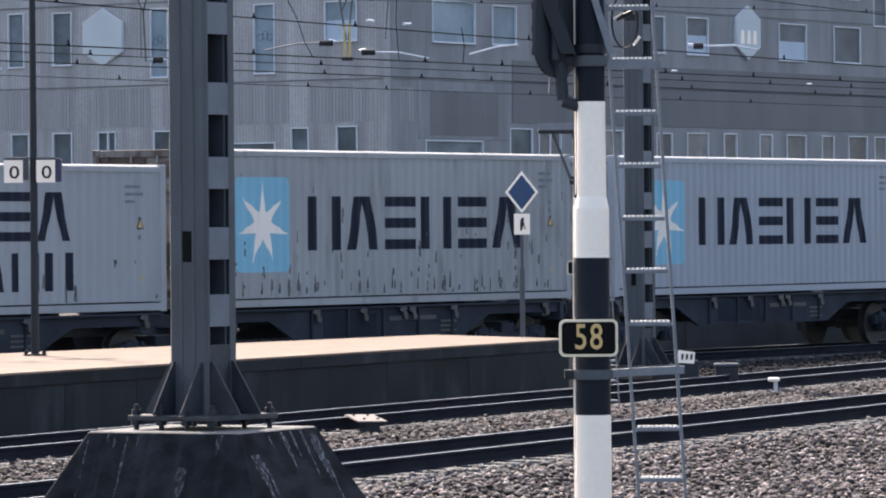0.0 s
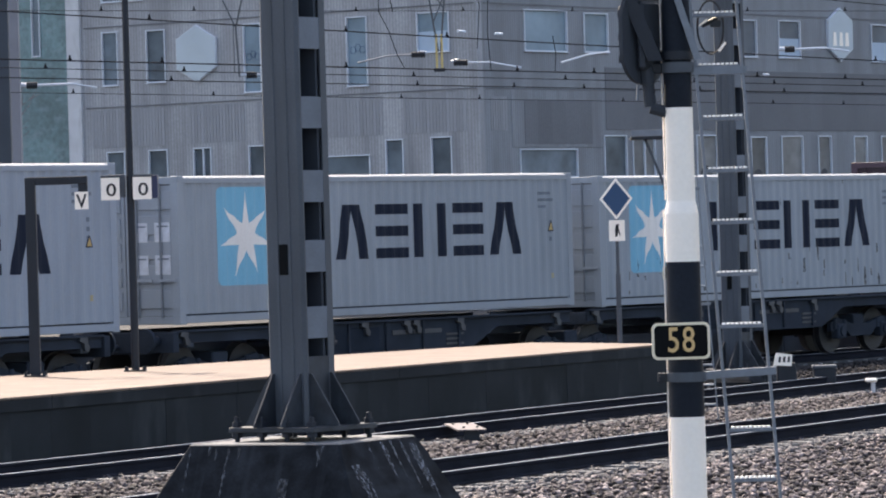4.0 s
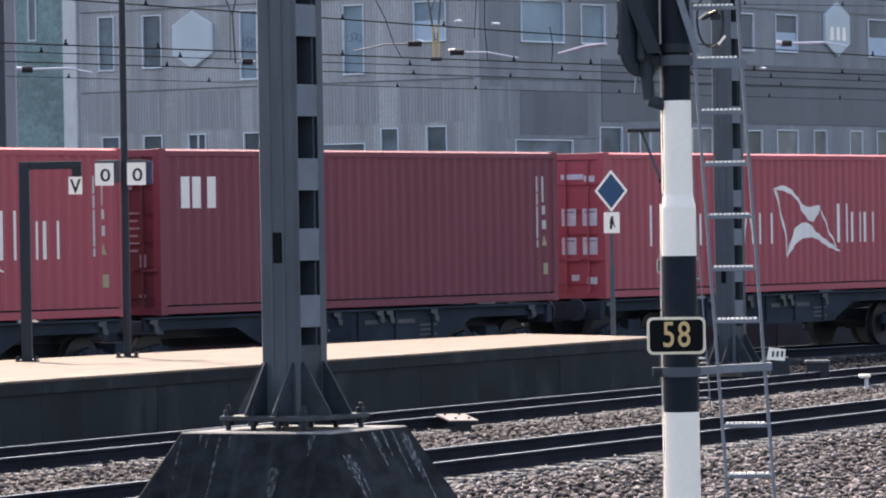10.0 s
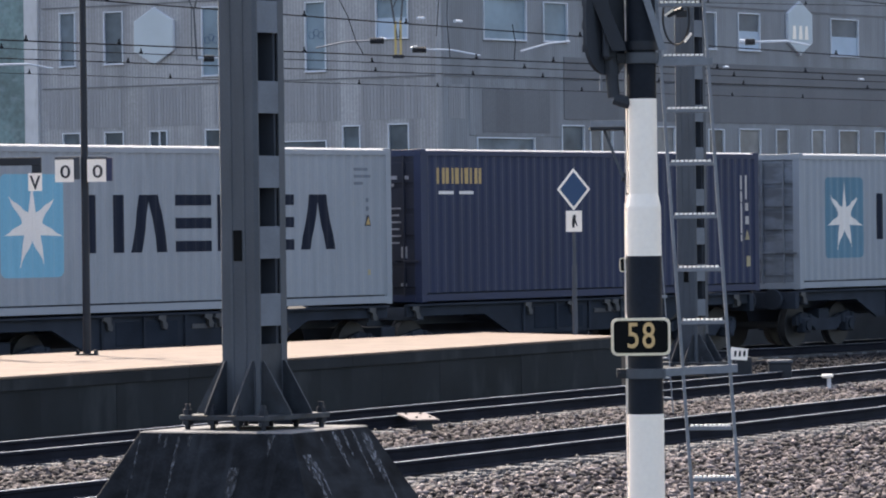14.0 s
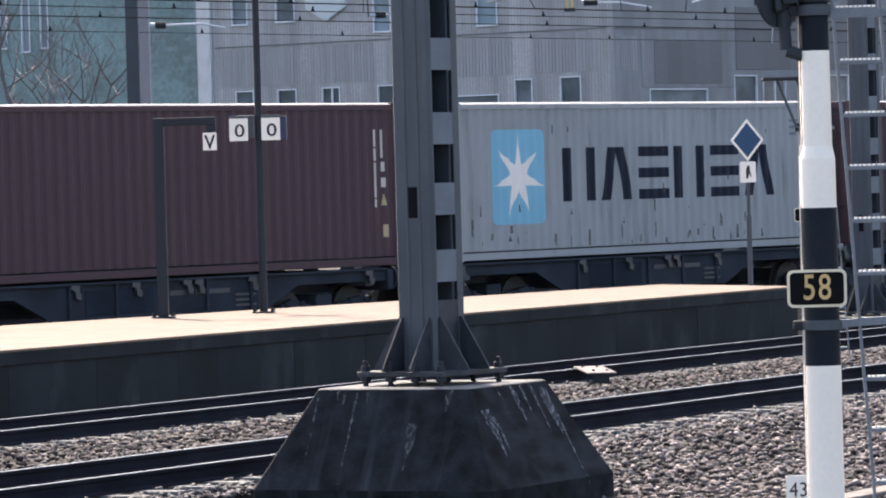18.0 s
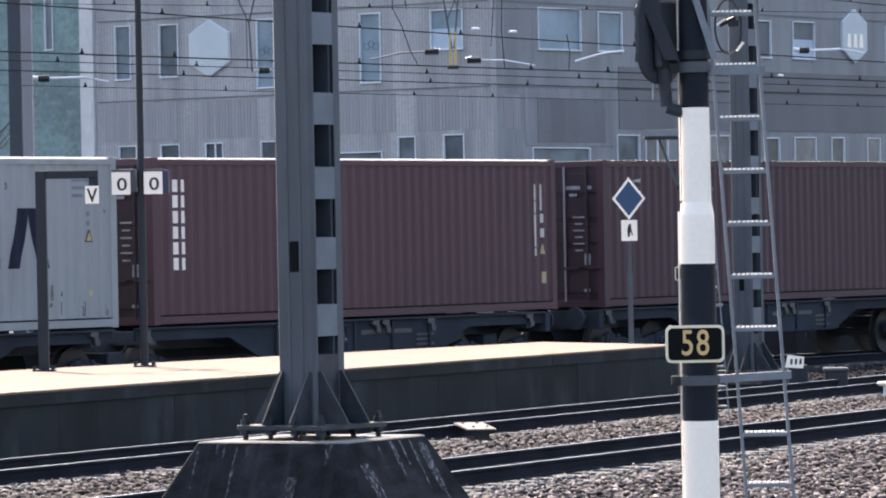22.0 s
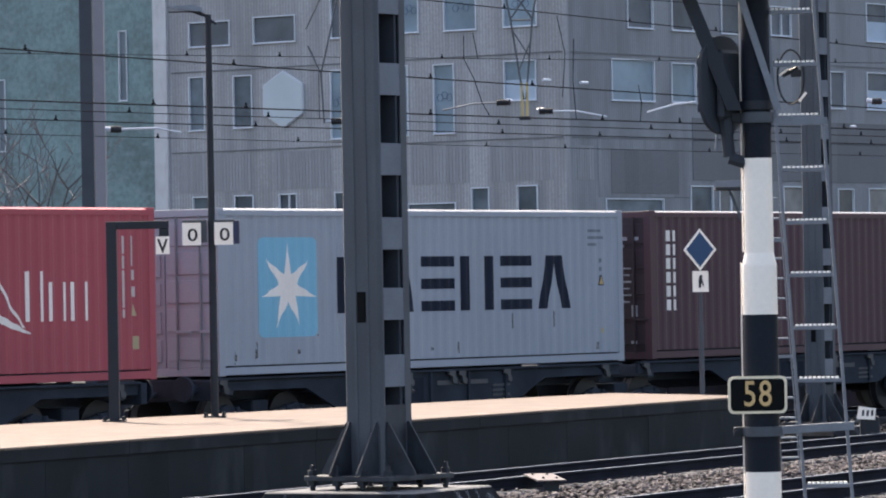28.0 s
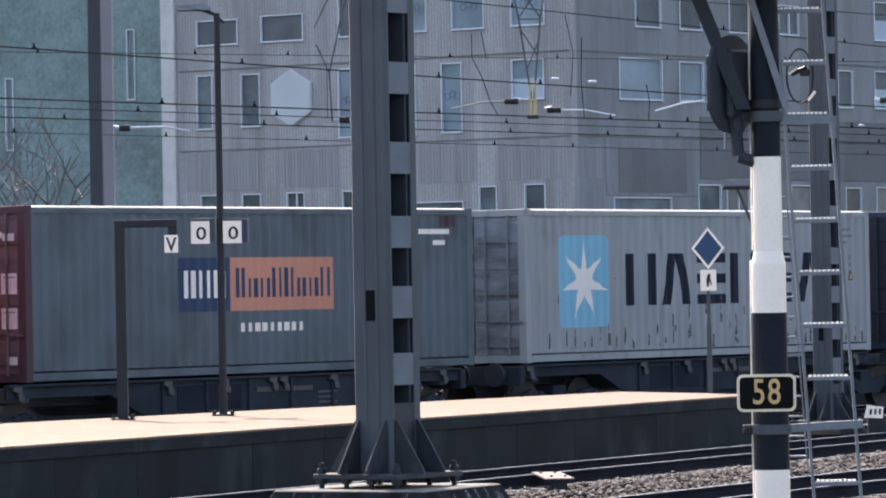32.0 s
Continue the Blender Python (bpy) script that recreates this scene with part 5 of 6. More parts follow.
# Shade on the door ends is put into these darker body paints.
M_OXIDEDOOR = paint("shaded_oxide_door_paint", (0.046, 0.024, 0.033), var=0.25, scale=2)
M_NAVYDOOR = paint("shaded_navy_door_paint", (0.015, 0.021, 0.040), var=0.2, scale=2)
M_CRIMSONDOOR = paint("shaded_crimson_door_paint", (0.15, 0.034, 0.046), var=0.2, scale=2)
M_DOORGREY = paint("grimy_grey_door_paint", (0.27, 0.28, 0.29), var=0.25, scale=2, stain=(0.12, 0.12, 0.12), stain_amount=0.7, stain_scale=(2, 1.0, 4.0), low=0.45, high=0.6)
M_SCRAPE = paint("black_scrape", (0.115, 0.108, 0.104), var=0.4)
M_RODS = paint("dull_rod_steel", (0.38, 0.34, 0.34), var=0.2)
M_DULLDECAL = paint("grimy_door_label", (0.40, 0.37, 0.37), var=0.3, scale=6)
M_DECAL = paint("white_door_label", (0.80, 0.76, 0.74), var=0.15, scale=6)

broken_up(M_SCUFF, (16, 16, 7), 0.40, 0.62)
broken_up(M_RUN, (22, 22, 5), 0.40, 0.66)
broken_up(M_SCRAPE, (14, 14, 9), 0.36, 0.58)


def corrugated(length, height, pitch, depth, z0):
    """One corrugated sheet in x and z, its ribs reaching from y = 0 to y = depth."""
    s = Shape()
    n = max(1, round(length / pitch))
    q = length / n
    xs = []
    for i in range(n):
        x = -length / 2 + i * q
        xs += [(x, 0), (x + 0.27 * q, 0), (x + 0.5 * q, depth), (x + 0.77 * q, depth)]
    xs.append((length / 2, 0))
    s.add([(x, y, z) for x, y in xs for z in (z0, z0 + height)],
          [(2 * i, 2 * i + 2, 2 * i + 3, 2 * i + 1) for i in range(len(xs) - 1)])
    return s.mesh("corrugated_side")


class BoxKit:
    """Meshes that all containers of one height share."""
    def __init__(self, h):
        self.h = h
        x, y = LEN / 2, WID / 2
        self.side = corrugated(LEN - 0.32, h - 0.30, 0.278, 0.024, 0.18)
        self.end = corrugated(WID - 0.30, h - 0.30, 0.25, 0.04, 0.16)
        r = Shape()
        n = 58
        q = (LEN - 0.3) / n
        prof = []
        for i in range(n):
            x_ = -x + 0.15 + i * q
            prof += [(x_, h - 0.015), (x_ + 0.2 * q, h - 0.015), (x_ + 0.3 * q, h - 0.006), (x_ + 0.92 * q, h - 0.006)]
        prof.append((x - 0.15, h - 0.03))
        r.add([(px, py, pz) for px, pz in prof for py in (-y + 0.02, y - 0.02)], [(2 * i, 2 * i + 2, 2 * i + 3, 2 * i + 1) for i in range(len(prof) - 1)])
        self.roof = r.mesh("roof")
        r = Shape()
        r.add([(px, py, pz if pz > h - 0.01 else h - 0.0085) for px, pz in prof for py in (-y + 0.118, y - 0.118)], [(2 * i, 2 * i + 2, 2 * i + 3, 2 * i + 1) for i in range(len(prof) - 1)])
        self.flat_roof = r.mesh("roof")
        self.floor = Shape().box(-x + 0.1, -y + 0.08, 0.06, x - 0.1, y - 0.08, 0.17).mesh("floor")
        self.post = Shape().slab([(-0.08, -0.08), (0.08, -0.08), (0.08, -0.02), (-0.02, -0.02), (-0.02, 0.08), (-0.08, 0.08)], 0.11, h - 0.11).mesh("corner_post")
        self.sill = Shape().box(-x + 0.15, -0.034, 0.02, x - 0.15, 0.03, 0.150, 0.006).mesh("bottom_rail")
        rail = [(-0.03, h - 0.13), (-0.03, h - 0.04), (0.09, h - 0.003), (0.09, h - 0.05), (0.02, h - 0.13)]
        self.head = Shape().loft([[(a, b, c) for b, c in rail] for a in (-x + 0.15, x - 0.15)]).mesh("top_rail")
        # an added strip that carries the sun glint along the roof edge
        seam = [(0.0, h - 0.0295), (0.0, h - 0.0265), (0.085, h - 0.001), (0.085, h - 0.004)]
        self.seam = Shape().loft([[(a, b, c) for b, c in seam] for a in (-x + 0.15, x - 0.15)]).mesh("roof_seam")
        self.cast = Shape().box(-0.089, -0.081, 0, 0.089, 0.081, 0.118, 0.008).mesh("corner_casting")
        d = Shape()
        d.box(-0.02, 0.012, 0.14, 0.02, WID / 2 - 0.085, h - 0.14, 0.004)
        for k in range(5):
            z = 0.22 + k * (h - 0.44) / 5
            d.box(-0.05, 0.09, z + 0.03, -0.02, WID / 2 - 0.16, z + (h - 0.44) / 5 - 0.07, 0.008)
        self.leaf = d.mesh("door_leaf")
        self.gasket = Shape().box(-0.028, 0.02, -0.015, 0.0, WID / 2 - 0.09, 0.015).mesh("door_gasket")
        self.rod = Shape().tube((-0.074, 0, 0.12), (-0.074, 0, h - 0.12), 0.021, n=8).mesh("lock_rod")
        self.lever = Shape().box(-0.10, -0.02, 0, -0.078, 0.34, 0.05, 0.006).mesh("door_handle")
        self.hdr = Shape().box(-0.05, -WID / 2 + 0.1, h - 0.14, 0.05, WID / 2 - 0.1, h - 0.01, 0.006).mesh("end_header")
        self.cill = Shape().box(-0.05, -WID / 2 + 0.1, 0.01, 0.05, WID / 2 - 0.1, 0.15, 0.006).mesh("end_sill")


KITS = {"high": BoxKit(2.896), "low": BoxKit(2.591)}


def container(pos, kind, colour, label, frame_mat=None, door_mat=None, lift=0.0, rods=None, labels=0, ribbed_roof=False):
    """A forty-foot container; doors towards -x. pos: metres from the train's zero."""
    k = KITS[kind]
    t = thing("shipping_container", FAR @ pose(START + pos + LEN / 2 - advance(0), FACE + WID / 2, 1.23 + lift), label, "container", "containers on the train")
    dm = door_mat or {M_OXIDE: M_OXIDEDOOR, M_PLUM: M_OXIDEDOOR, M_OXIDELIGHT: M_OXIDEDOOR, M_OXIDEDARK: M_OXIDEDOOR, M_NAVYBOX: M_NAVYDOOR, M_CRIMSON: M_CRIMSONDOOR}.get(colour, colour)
    x, y = LEN / 2, WID / 2
    part("side_panel", k.side, colour, t, at=pose(0, -y + 0.012, 0))
    part("side_panel", k.side, colour, t, at=pose(0, y - 0.012, 0, 0, 0, 180))
    part("end_panel", k.end, colour, t, at=pose(x - 0.02, 0, 0, 0, 0, 90))
    part("roof", k.roof if ribbed_roof else k.flat_roof, colour if colour in (M_RED, M_CRIMSON) else M_ROOF, t)
    part("floor", k.floor, M_WAGON, t)
    for sx in (-1, 1):
        fm = (frame_mat or colour) if sx < 0 else colour
        part("end_header", k.hdr, fm, t, at=pose(sx * (x - 0.06), 0, 0))
        part("end_sill", k.cill, fm, t, at=pose(sx * (x - 0.06), 0, 0))
        for sy in (-1, 1):
            part("corner_post", k.post, fm, t, at=pose(sx * (x - 0.083), sy * (y - 0.083), 0, 0, 0, {(-1, -1): 0, (1, -1): 90, (1, 1): 180, (-1, 1): 270}[sx, sy]))
            for z in (0, k.h - 0.118):
                part("corner_casting", k.cast, fm, t, at=pose(sx * (x - 0.089), sy * (y - 0.081), z))
    for sy in (-1, 1):
        part("bottom_rail", k.sill, colour, t, at=pose(0, sy * (y - 0.032), 0))
        part("top_rail", k.head, colour, t, at=pose(0, sy * (y - 0.032), 0, 0, 0, 0 if sy < 0 else 180))
        if colour not in (M_RED, M_CRIMSON) and not ribbed_roof:
            part("roof_seam", k.seam, M_ROOF, t, "thin pale strip for the sun glint on the roof edge", at=pose(0, sy * (y - 0.032), 0, 0, 0, 0 if sy < 0 else 180))
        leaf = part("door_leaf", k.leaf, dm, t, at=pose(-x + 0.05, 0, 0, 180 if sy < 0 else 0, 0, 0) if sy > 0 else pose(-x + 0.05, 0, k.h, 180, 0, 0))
        for z in (0.14, k.h - 0.14):
            part("door_gasket", k.gasket, M_BLACK, leaf, "dark rubber gasket", at=pose(0, 0, z))
        for r in (0.30, 0.83):
            part("lock_rod", k.rod, rods if rods and (r < 0.5 or rods is M_GALV) and sy < 0 else dm, leaf, at=pose(0, r, 0))
            part("door_handle", k.lever, dm, leaf, at=pose(0, r, 0.75 if sy > 0 else k.h - 0.8))
    plain = colour in (M_OXIDE, M_PLUM, M_OXIDELIGHT, M_OXIDEDARK, M_NAVYBOX, M_CRIMSON)
    if labels and plain:
        # code rows, a column of small print, a plate and a tag
        rows = [(-0.50, 2.36, 0.17, 0.035), (-0.88, 2.36, 0.06, 0.035), (-0.50, 2.22, 0.09, 0.028)]
        rows += [(-0.62, 1.78 - 0.13 * q, 0.13 - 0.04 * (q % 2), 0.016) for q in range(6)] + [(-0.82, 0.95, 0.07, 0.11), (-0.80, 0.34, 0.07, 0.03)]
        for yy, zz, w, h in rows:
            part("door_label", Shape().box(-x - 0.006, yy - w, zz - h, -x + 0.004, yy + w, zz + h), M_DULLDECAL, t)
    elif labels:
        rows = ((-0.36, 1.62, 0.19, 0.2), (-0.86, 1.62, 0.19, 0.2), (-0.36, 1.05, 0.19, 0.2), (-0.86, 1.05, 0.19, 0.2), (-0.45, 2.42, 0.3, 0.06), (-0.86, 2.38, 0.14, 0.07), (-0.9, 0.36, 0.13, 0.08), (-0.5, 0.42, 0.1, 0.07))
        for yy, zz, w, h in rows[:labels]:
            plate = part("door_label", Shape().box(-x - 0.006, yy - w * 0.9, zz - h * 0.85, -x + 0.004, yy + w * 0.9, zz + h * 0.85), M_DECAL, t)
            if h > 0.1:
                part("print_bar", Shape().box(-x - 0.009, yy - w * 0.7, zz + h * 0.45, -x - 0.005, yy + w * 0.6, zz + h * 0.58), M_FAINT, plate)
    return t


SIDE_LEN = LEN - 0.32
RIBS = round(SIDE_LEN / 0.278)
RIB = SIDE_LEN / RIBS


def rib_depth(x):
    """How far the corrugated side lies behind its outer face at x, from the container's middle."""
    if abs(x) >= SIDE_LEN / 2:
        return -0.012
    f = ((x + SIDE_LEN / 2) / RIB) % 1.0
    return 0.024 * min(max((f - 0.27) / 0.23, 0.0), 1.0) if f < 0.77 else 0.024 * (1.0 - f) / 0.23


def face_plate(t, outline, mat, name, depth=0.004, label=""):
    """A painted mark that follows the ribs of the near side: outline in metres from the left edge and from the bottom."""
    bm = bmesh.new()
    bm.faces.new([bm.verts.new((px - LEN / 2, 0, pz)) for px, pz in outline])
    xs = [px - LEN / 2 for px, pz in outline]
    for k in range(RIBS + 1):
        for f in (0.0, 0.27, 0.5, 0.77):
            x = -SIDE_LEN / 2 + (k + f) * RIB
            if min(xs) + 0.002 < x < max(xs) - 0.002:
                bmesh.ops.bisect_plane(bm, geom=bm.verts[:] + bm.edges[:] + bm.faces[:], plane_co=(x, 0, 0), plane_no=(1, 0, 0), dist=1e-5)
    for v in bm.verts:
        v.co.y = -WID / 2 + 0.0115 + rib_depth(v.co.x) - depth * 0.75
    me = bpy.data.meshes.new(name)
    bm.to_mesh(me)
    bm.free()
    return part(name, me, mat, t, label)


def bar(t, x, z, w, h, mat, slant=0.0, name="mark"):
    face_plate(t, [(x, z), (x + w, z), (x + w + slant, z + h), (x + slant, z + h)], mat, name)


def star_logo(t, field, x=1.12, z=0.65):
    """A sky-blue rounded square with a white seven-pointed star."""
    cx, cz = x + 0.80, z + 0.87
    face_plate(t, [(cx + a, cz + b) for a, b in rounded(1.62, 1.74, 0.14, 4)], field, "logo_field", 0.004, "sky-blue square")
    pts = []
    for k in range(14):
        r = (0.74 if k % 4 else 0.80) if k % 2 == 0 else 0.25
        pts.append((cx + r * math.sin(math.pi * k / 7), cz + r * math.cos(math.pi * k / 7)))
    face_plate(t, pts, M_CHALK, "logo_star", 0.008, "white star")


def wordmark(t, x0, z, letter_w, gap, h, stroke, mat, kinds, name="wordmark_bar"):
    """Plain bars that stand for a company's lettering: p upright pair, a leaning pair, l level bars."""
    for k in kinds:
        if k == "p":
            bar(t, x0, z, stroke, h, mat, 0, name)
            bar(t, x0 + letter_w - stroke, z, stroke, h, mat, 0, name)
        elif k == "a":
            bar(t, x0, z, stroke, h, mat, letter_w / 2 - stroke * 0.9, name)
            bar(t, x0 + letter_w - stroke, z, stroke, h, mat, -letter_w / 2 + stroke * 0.9, name)
        elif k == "l":
            for f in (0.0, 0.405, 0.81):
                bar(t, x0, z + f * h, letter_w, h * 0.19, mat, 0, name)
        elif k == "i":
            bar(t, x0, z, stroke, h, mat, 0, name)
        x0 += letter_w + gap


def star_line(t, field):
    star_logo(t, field)
    wordmark(t, 3.32, 1.04, 1.02, 0.20, 1.0, 0.29, M_INK, "palpla")


def codes(t, low=False):
    h = 2.591 if low else 2.896
    for k, w in enumerate((0.42, 0.5, 0.3)):
        bar(t, 11.05, h - 0.42 - 0.13 * k, w, 0.055, M_FAINT, 0, "code_bar")
    for k in range(3):
        bar(t, 11.42, h - 1.0 - 0.16 * k, 0.06, 0.08, M_FAINT, 0, "code_bar")
    face_plate(t, [(11.385, 1.46), (11.555, 1.46), (11.47, 1.68)], M_INK, "warning_triangle", 0.004, "dark-edged warning triangle")
    face_plate(t, [(11.415, 1.48), (11.525, 1.48), (11.47, 1.63)], M_AMBER, "triangle_field", 0.008, "amber field")
    bar(t, 11.45, 0.55, 0.07, 0.10, M_PLATE, 0, "tag")


def tall_marks(t, d=0.25):
    """Upright code columns, a warning triangle and an ochre plate near the right end."""
    for z, h in ((1.05, 0.14), (1.22, 0.62), (1.87, 0.22), (2.12, 0.30)):
        bar(t, 11.22 + d, z, 0.055, h, M_DIMCHALK, 0, "code_bar")
    bar(t, 11.44 + d, 1.92, 0.045, 0.50, M_DIMCHALK, 0, "code_bar")
    for z, w in ((1.68, 0.08), (1.40, 0.10)):
        bar(t, 11.44 + d, z, w, 0.17, M_DIMCHALK, 0, "code_bar")
    face_plate(t, [(11.43 + d, 1.08), (11.57 + d, 1.08), (11.48 + d, 1.29)], M_PLATE, "warning_triangle")
    bar(t, 11.46 + d, 0.52, 0.14, 0.22, M_PLATE, 0, "data_plate")


def rib_scrapes(t, seed, share=0.8):
    """Dark worn paint at the foot of the ribs, one joined layer of wear."""
    rng = random.Random(seed)
    s = Shape()
    for k in range(RIBS):
        if rng.random() > share:
            continue
        x0 = -SIDE_LEN / 2 + k * RIB + rng.uniform(0.0, 0.02)
        z0, h, w = rng.uniform(0.2, 0.3), rng.uniform(0.10, 0.34) * (1.5 if rng.random() < 0.15 else 1.0), rng.uniform(0.045, 0.075)
        s.plate([(x0, z0 + 0.02), (x0 + w, z0), (x0 + w * 1.02, z0 + h * 0.6), (x0 + w * 0.7, z0 + h), (x0 + w * 0.3, z0 + h * 0.85)], -WID / 2 + 0.0095, -WID / 2 + 0.0115)
    ob = part("scraped_foot", s, M_SCRAPE, t, "dark scraped paint at the foot")
    ob["kind"] = "stuff"


def scuffs(t, seed, n, zmax=0.75, spread=1.0, mat=None, size=1.0):
    """Scraped patches and rust runs low on the side, one joined layer of wear."""
    rng = random.Random(seed)
    s = Shape()
    for _ in range(n):
        px = rng.uniform(0.25, LEN - 0.35)
        px = 0.16 + 0.278 * round(px / 0.278) + rng.uniform(-0.03, 0.05)
        z = 0.2 + rng.random() ** 2 * zmax * spread
        w, h = size * rng.uniform(0.03, 0.11), size * rng.uniform(0.06, 0.36)
        s.plate([(px - LEN / 2, z), (px + w - LEN / 2, z + rng.uniform(-0.02, 0.02)), (px + w * 0.95 - LEN / 2, z + h * 0.9), (px + w * 0.2 - LEN / 2, z + h)], -WID / 2 + 0.0095, -WID / 2 + 0.0115)
    ob = part("wear_layer", s, mat or M_SCUFF, t, "dark scrapes and rust runs")
    ob["kind"] = "stuff"


def flowing(points, n=4):
    """A closed smooth outline through a few points."""
    out = []
    m = len(points)
    for i in range(m):
        a, b, c, d = (Vector(points[(i + k) % m]) for k in (-1, 0, 1, 2))
        for q in range(n):
            f = q / n
            v = 0.5 * (2 * b + (c - a) * f + (2 * a - 5 * b + 4 * c - d) * f * f + (3 * b - a - 3 * c + d) * f ** 3)
            out.append((v.x, v.y))
    return out


def bird_logo(t):
    """Two curved white wings that nearly meet, with thin flag lines."""
    face_plate(t, flowing([(6.38, 2.15), (6.75, 2.23), (7.15, 2.12), (7.65, 1.79), (8.23, 1.80), (7.98, 1.47), (7.62, 1.60), (7.25, 1.97), (6.75, 2.12)]), M_CHALK, "logo_wing")
    face_plate(t, flowing([(6.88, 0.71), (7.20, 1.30), (7.70, 1.45), (8.15, 1.22), (9.06, 0.83), (8.55, 0.93), (8.00, 1.12), (7.45, 1.09), (7.08, 0.88)]), M_CHALK, "logo_wing")
    face_plate(t, [(6.42, 2.13), (6.50, 2.13), (6.76, 1.50), (6.88, 1.16), (6.89, 0.76), (6.84, 0.76), (6.82, 1.15), (6.70, 1.48)], M_CHALK, "logo_line")
    face_plate(t, [(8.27, 1.72), (8.32, 1.72), (8.62, 1.27), (8.95, 0.92), (8.89, 0.92), (8.56, 1.25)], M_CHALK, "logo_line")


def red_line(t):
    wordmark(t, 1.66, 1.02, 0.5, 0.20, 0.82, 0.085, M_CHALK, "p")
    wordmark(t, 2.36, 1.02, 0.5, 0.19, 0.64, 0.075, M_CHALK, "apppap")
    bird_logo(t)
    wordmark(t, 8.95, 1.02, 0.44, 0.12, 0.82, 0.085, M_CHALK, "p")
    wordmark(t, 9.52, 1.02, 0.42, 0.12, 0.64, 0.075, M_CHALK, "pp")
    tall_marks(t, 0.15)


def two_field(t, left, right, ink_l, ink_r, dx=0.0):
    block = lambda x0, z0, x1, z1, mt, name, d: face_plate(t, [(x0 + dx, z0), (x1 + dx, z0), (x1 + dx, z1), (x0 + dx, z1)], mt, name, d)
    block(3.85, 1.10, 5.22, 2.02, left, "logo_field", 0.004)
    block(5.24, 1.10, 8.10, 2.02, right, "logo_field", 0.004)
    for k in range(3):
        for d in (0, 0.2):
            block(4.0 + 0.40 * k + d, 1.33, 4.1 + 0.40 * k + d, 1.80, ink_l, "wordmark_bar", 0.008)
    for k in range(8):
        top = 1.84 if k in (0, 3, 4, 7) else 1.66
        for d in (0, 0.17):
            x = 5.38 + 0.335 * k + d
            block(x, 1.33, x + 0.085, top, ink_r, "wordmark_bar", 0.008)


def stacked(t, x, z0, z1, n, w, mat, slant=0.0):
    step = (z1 - z0) / n
    for k in range(n):
        bar(t, x, z0 + k * step, w * 0.35, step * 0.78, mat, slant, "wordmark_bar")
        bar(t, x + w * 0.6, z0 + k * step, w * 0.35, step * 0.78, mat, slant, "wordmark_bar")


def crescent(t):
    """Two thin pale green arcs about a short row of white bars."""
    up = [(0.72 + 0.62 * f, 2.36 + 0.17 * f ** 0.6) for f in (0, 0.2, 0.4, 0.6, 0.8, 1.0)]
    face_plate(t, up + [(1.33, 2.45), (1.1, 2.47), (0.88, 2.42)], M_LIME, "logo_arc", 0.004, "pale thin arc")
    face_plate(t, [(0.50, 2.20), (0.55, 2.18), (0.60, 2.07), (0.82, 2.00), (0.82, 1.97), (0.6, 2.01), (0.52, 2.08)], M_LIME, "logo_arc", 0.004, "pale thin arc")
    wordmark(t, 0.64, 2.13, 0.10, 0.03, 0.15, 0.028, M_DIMCHALK, "pplppl")
    tall_marks(t)


# ---- wagons ----
BELLY = [(0.15, 1.20), (0.15, 0.98), (2.7, 0.98), (3.6, 0.58), (9.0, 0.58), (9.9, 0.98), (12.35, 0.98), (12.35, 1.20)]
K_SILL = Shape().plate(BELLY, -0.03, 0.03).mesh("side_sill")
K_FLANGE = Shape().box(0.15, -0.07, 1.165, 12.35, 0.05, 1.205, 0.005).mesh("top_flange")
K_RIB = Shape().box(-0.03, -0.035, 0.62, 0.03, 0.035, 1.16, 0.004).mesh("web_rib")
K_SPINE = Shape().box(0.1, -0.3, 0.8, 12.4, 0.3, 1.1, 0.01).mesh("centre_sill")
K_CROSS = Shape().box(-0.1, -1.18, 0.9, 0.1, 1.18, 1.14, 0.01).mesh("cross_member")
K_HOOK = Shape().plate([(-0.09, 0.0), (-0.12, -0.06), (0.0, -0.10), (0.02, -0.22), (0.13, -0.24), (0.15, -0.16), (0.09, -0.10), (0.10, 0.0)], -0.03, 0.03).mesh("container_lock")
K_WHEEL = Shape().tube((0, -0.07, 0), (0, 0.065, 0), 0.46, 0.455, 24).tube((0, 0.065, 0), (0, 0.095, 0), 0.49, 0.485, 24).tube((0, -0.12, 0), (0, -0.07, 0), 0.12, 0.16, 14).mesh("wheel")
K_AXLE = Shape().tube((0, -1.08, 0), (0, 1.08, 0), 0.08, n=12).mesh("axle")
K_BOXX = Shape().box(-0.17, -0.1, -0.16, 0.17, 0.1, 0.16, 0.03).tube((0, -0.14, 0), (0, -0.1, 0), 0.11, n=12).mesh("axle_box")
K_BFRAME = Shape().plate([(-1.25, 0.46), (-1.25, 0.64), (-0.95, 0.74), (-0.35, 0.60), (0.35, 0.60), (0.95, 0.74), (1.25, 0.64), (1.25, 0.46), (1.12, 0.46), (1.05, 0.60), (0.78, 0.60), (0.42, 0.34), (-0.42, 0.34), (-0.78, 0.60), (-1.05, 0.60), (-1.12, 0.46)], -0.05, 0.05).mesh("bogie_side")
K_SPRING = Shape().tube((0, 0, 0), (0, 0, 0.2), 0.07, n=10).mesh("spring")
K_BOLSTER = Shape().box(-0.22, -1.0, 0.42, 0.22, 1.0, 0.80, 0.02).mesh("bolster")
K_BUFFER = Shape().tube((0, 0, 0), (-0.36, 0, 0), 0.09, n=12).tube((-0.36, 0, 0), (-0.42, 0, 0), 0.23, 0.22, 18).mesh("buffer")
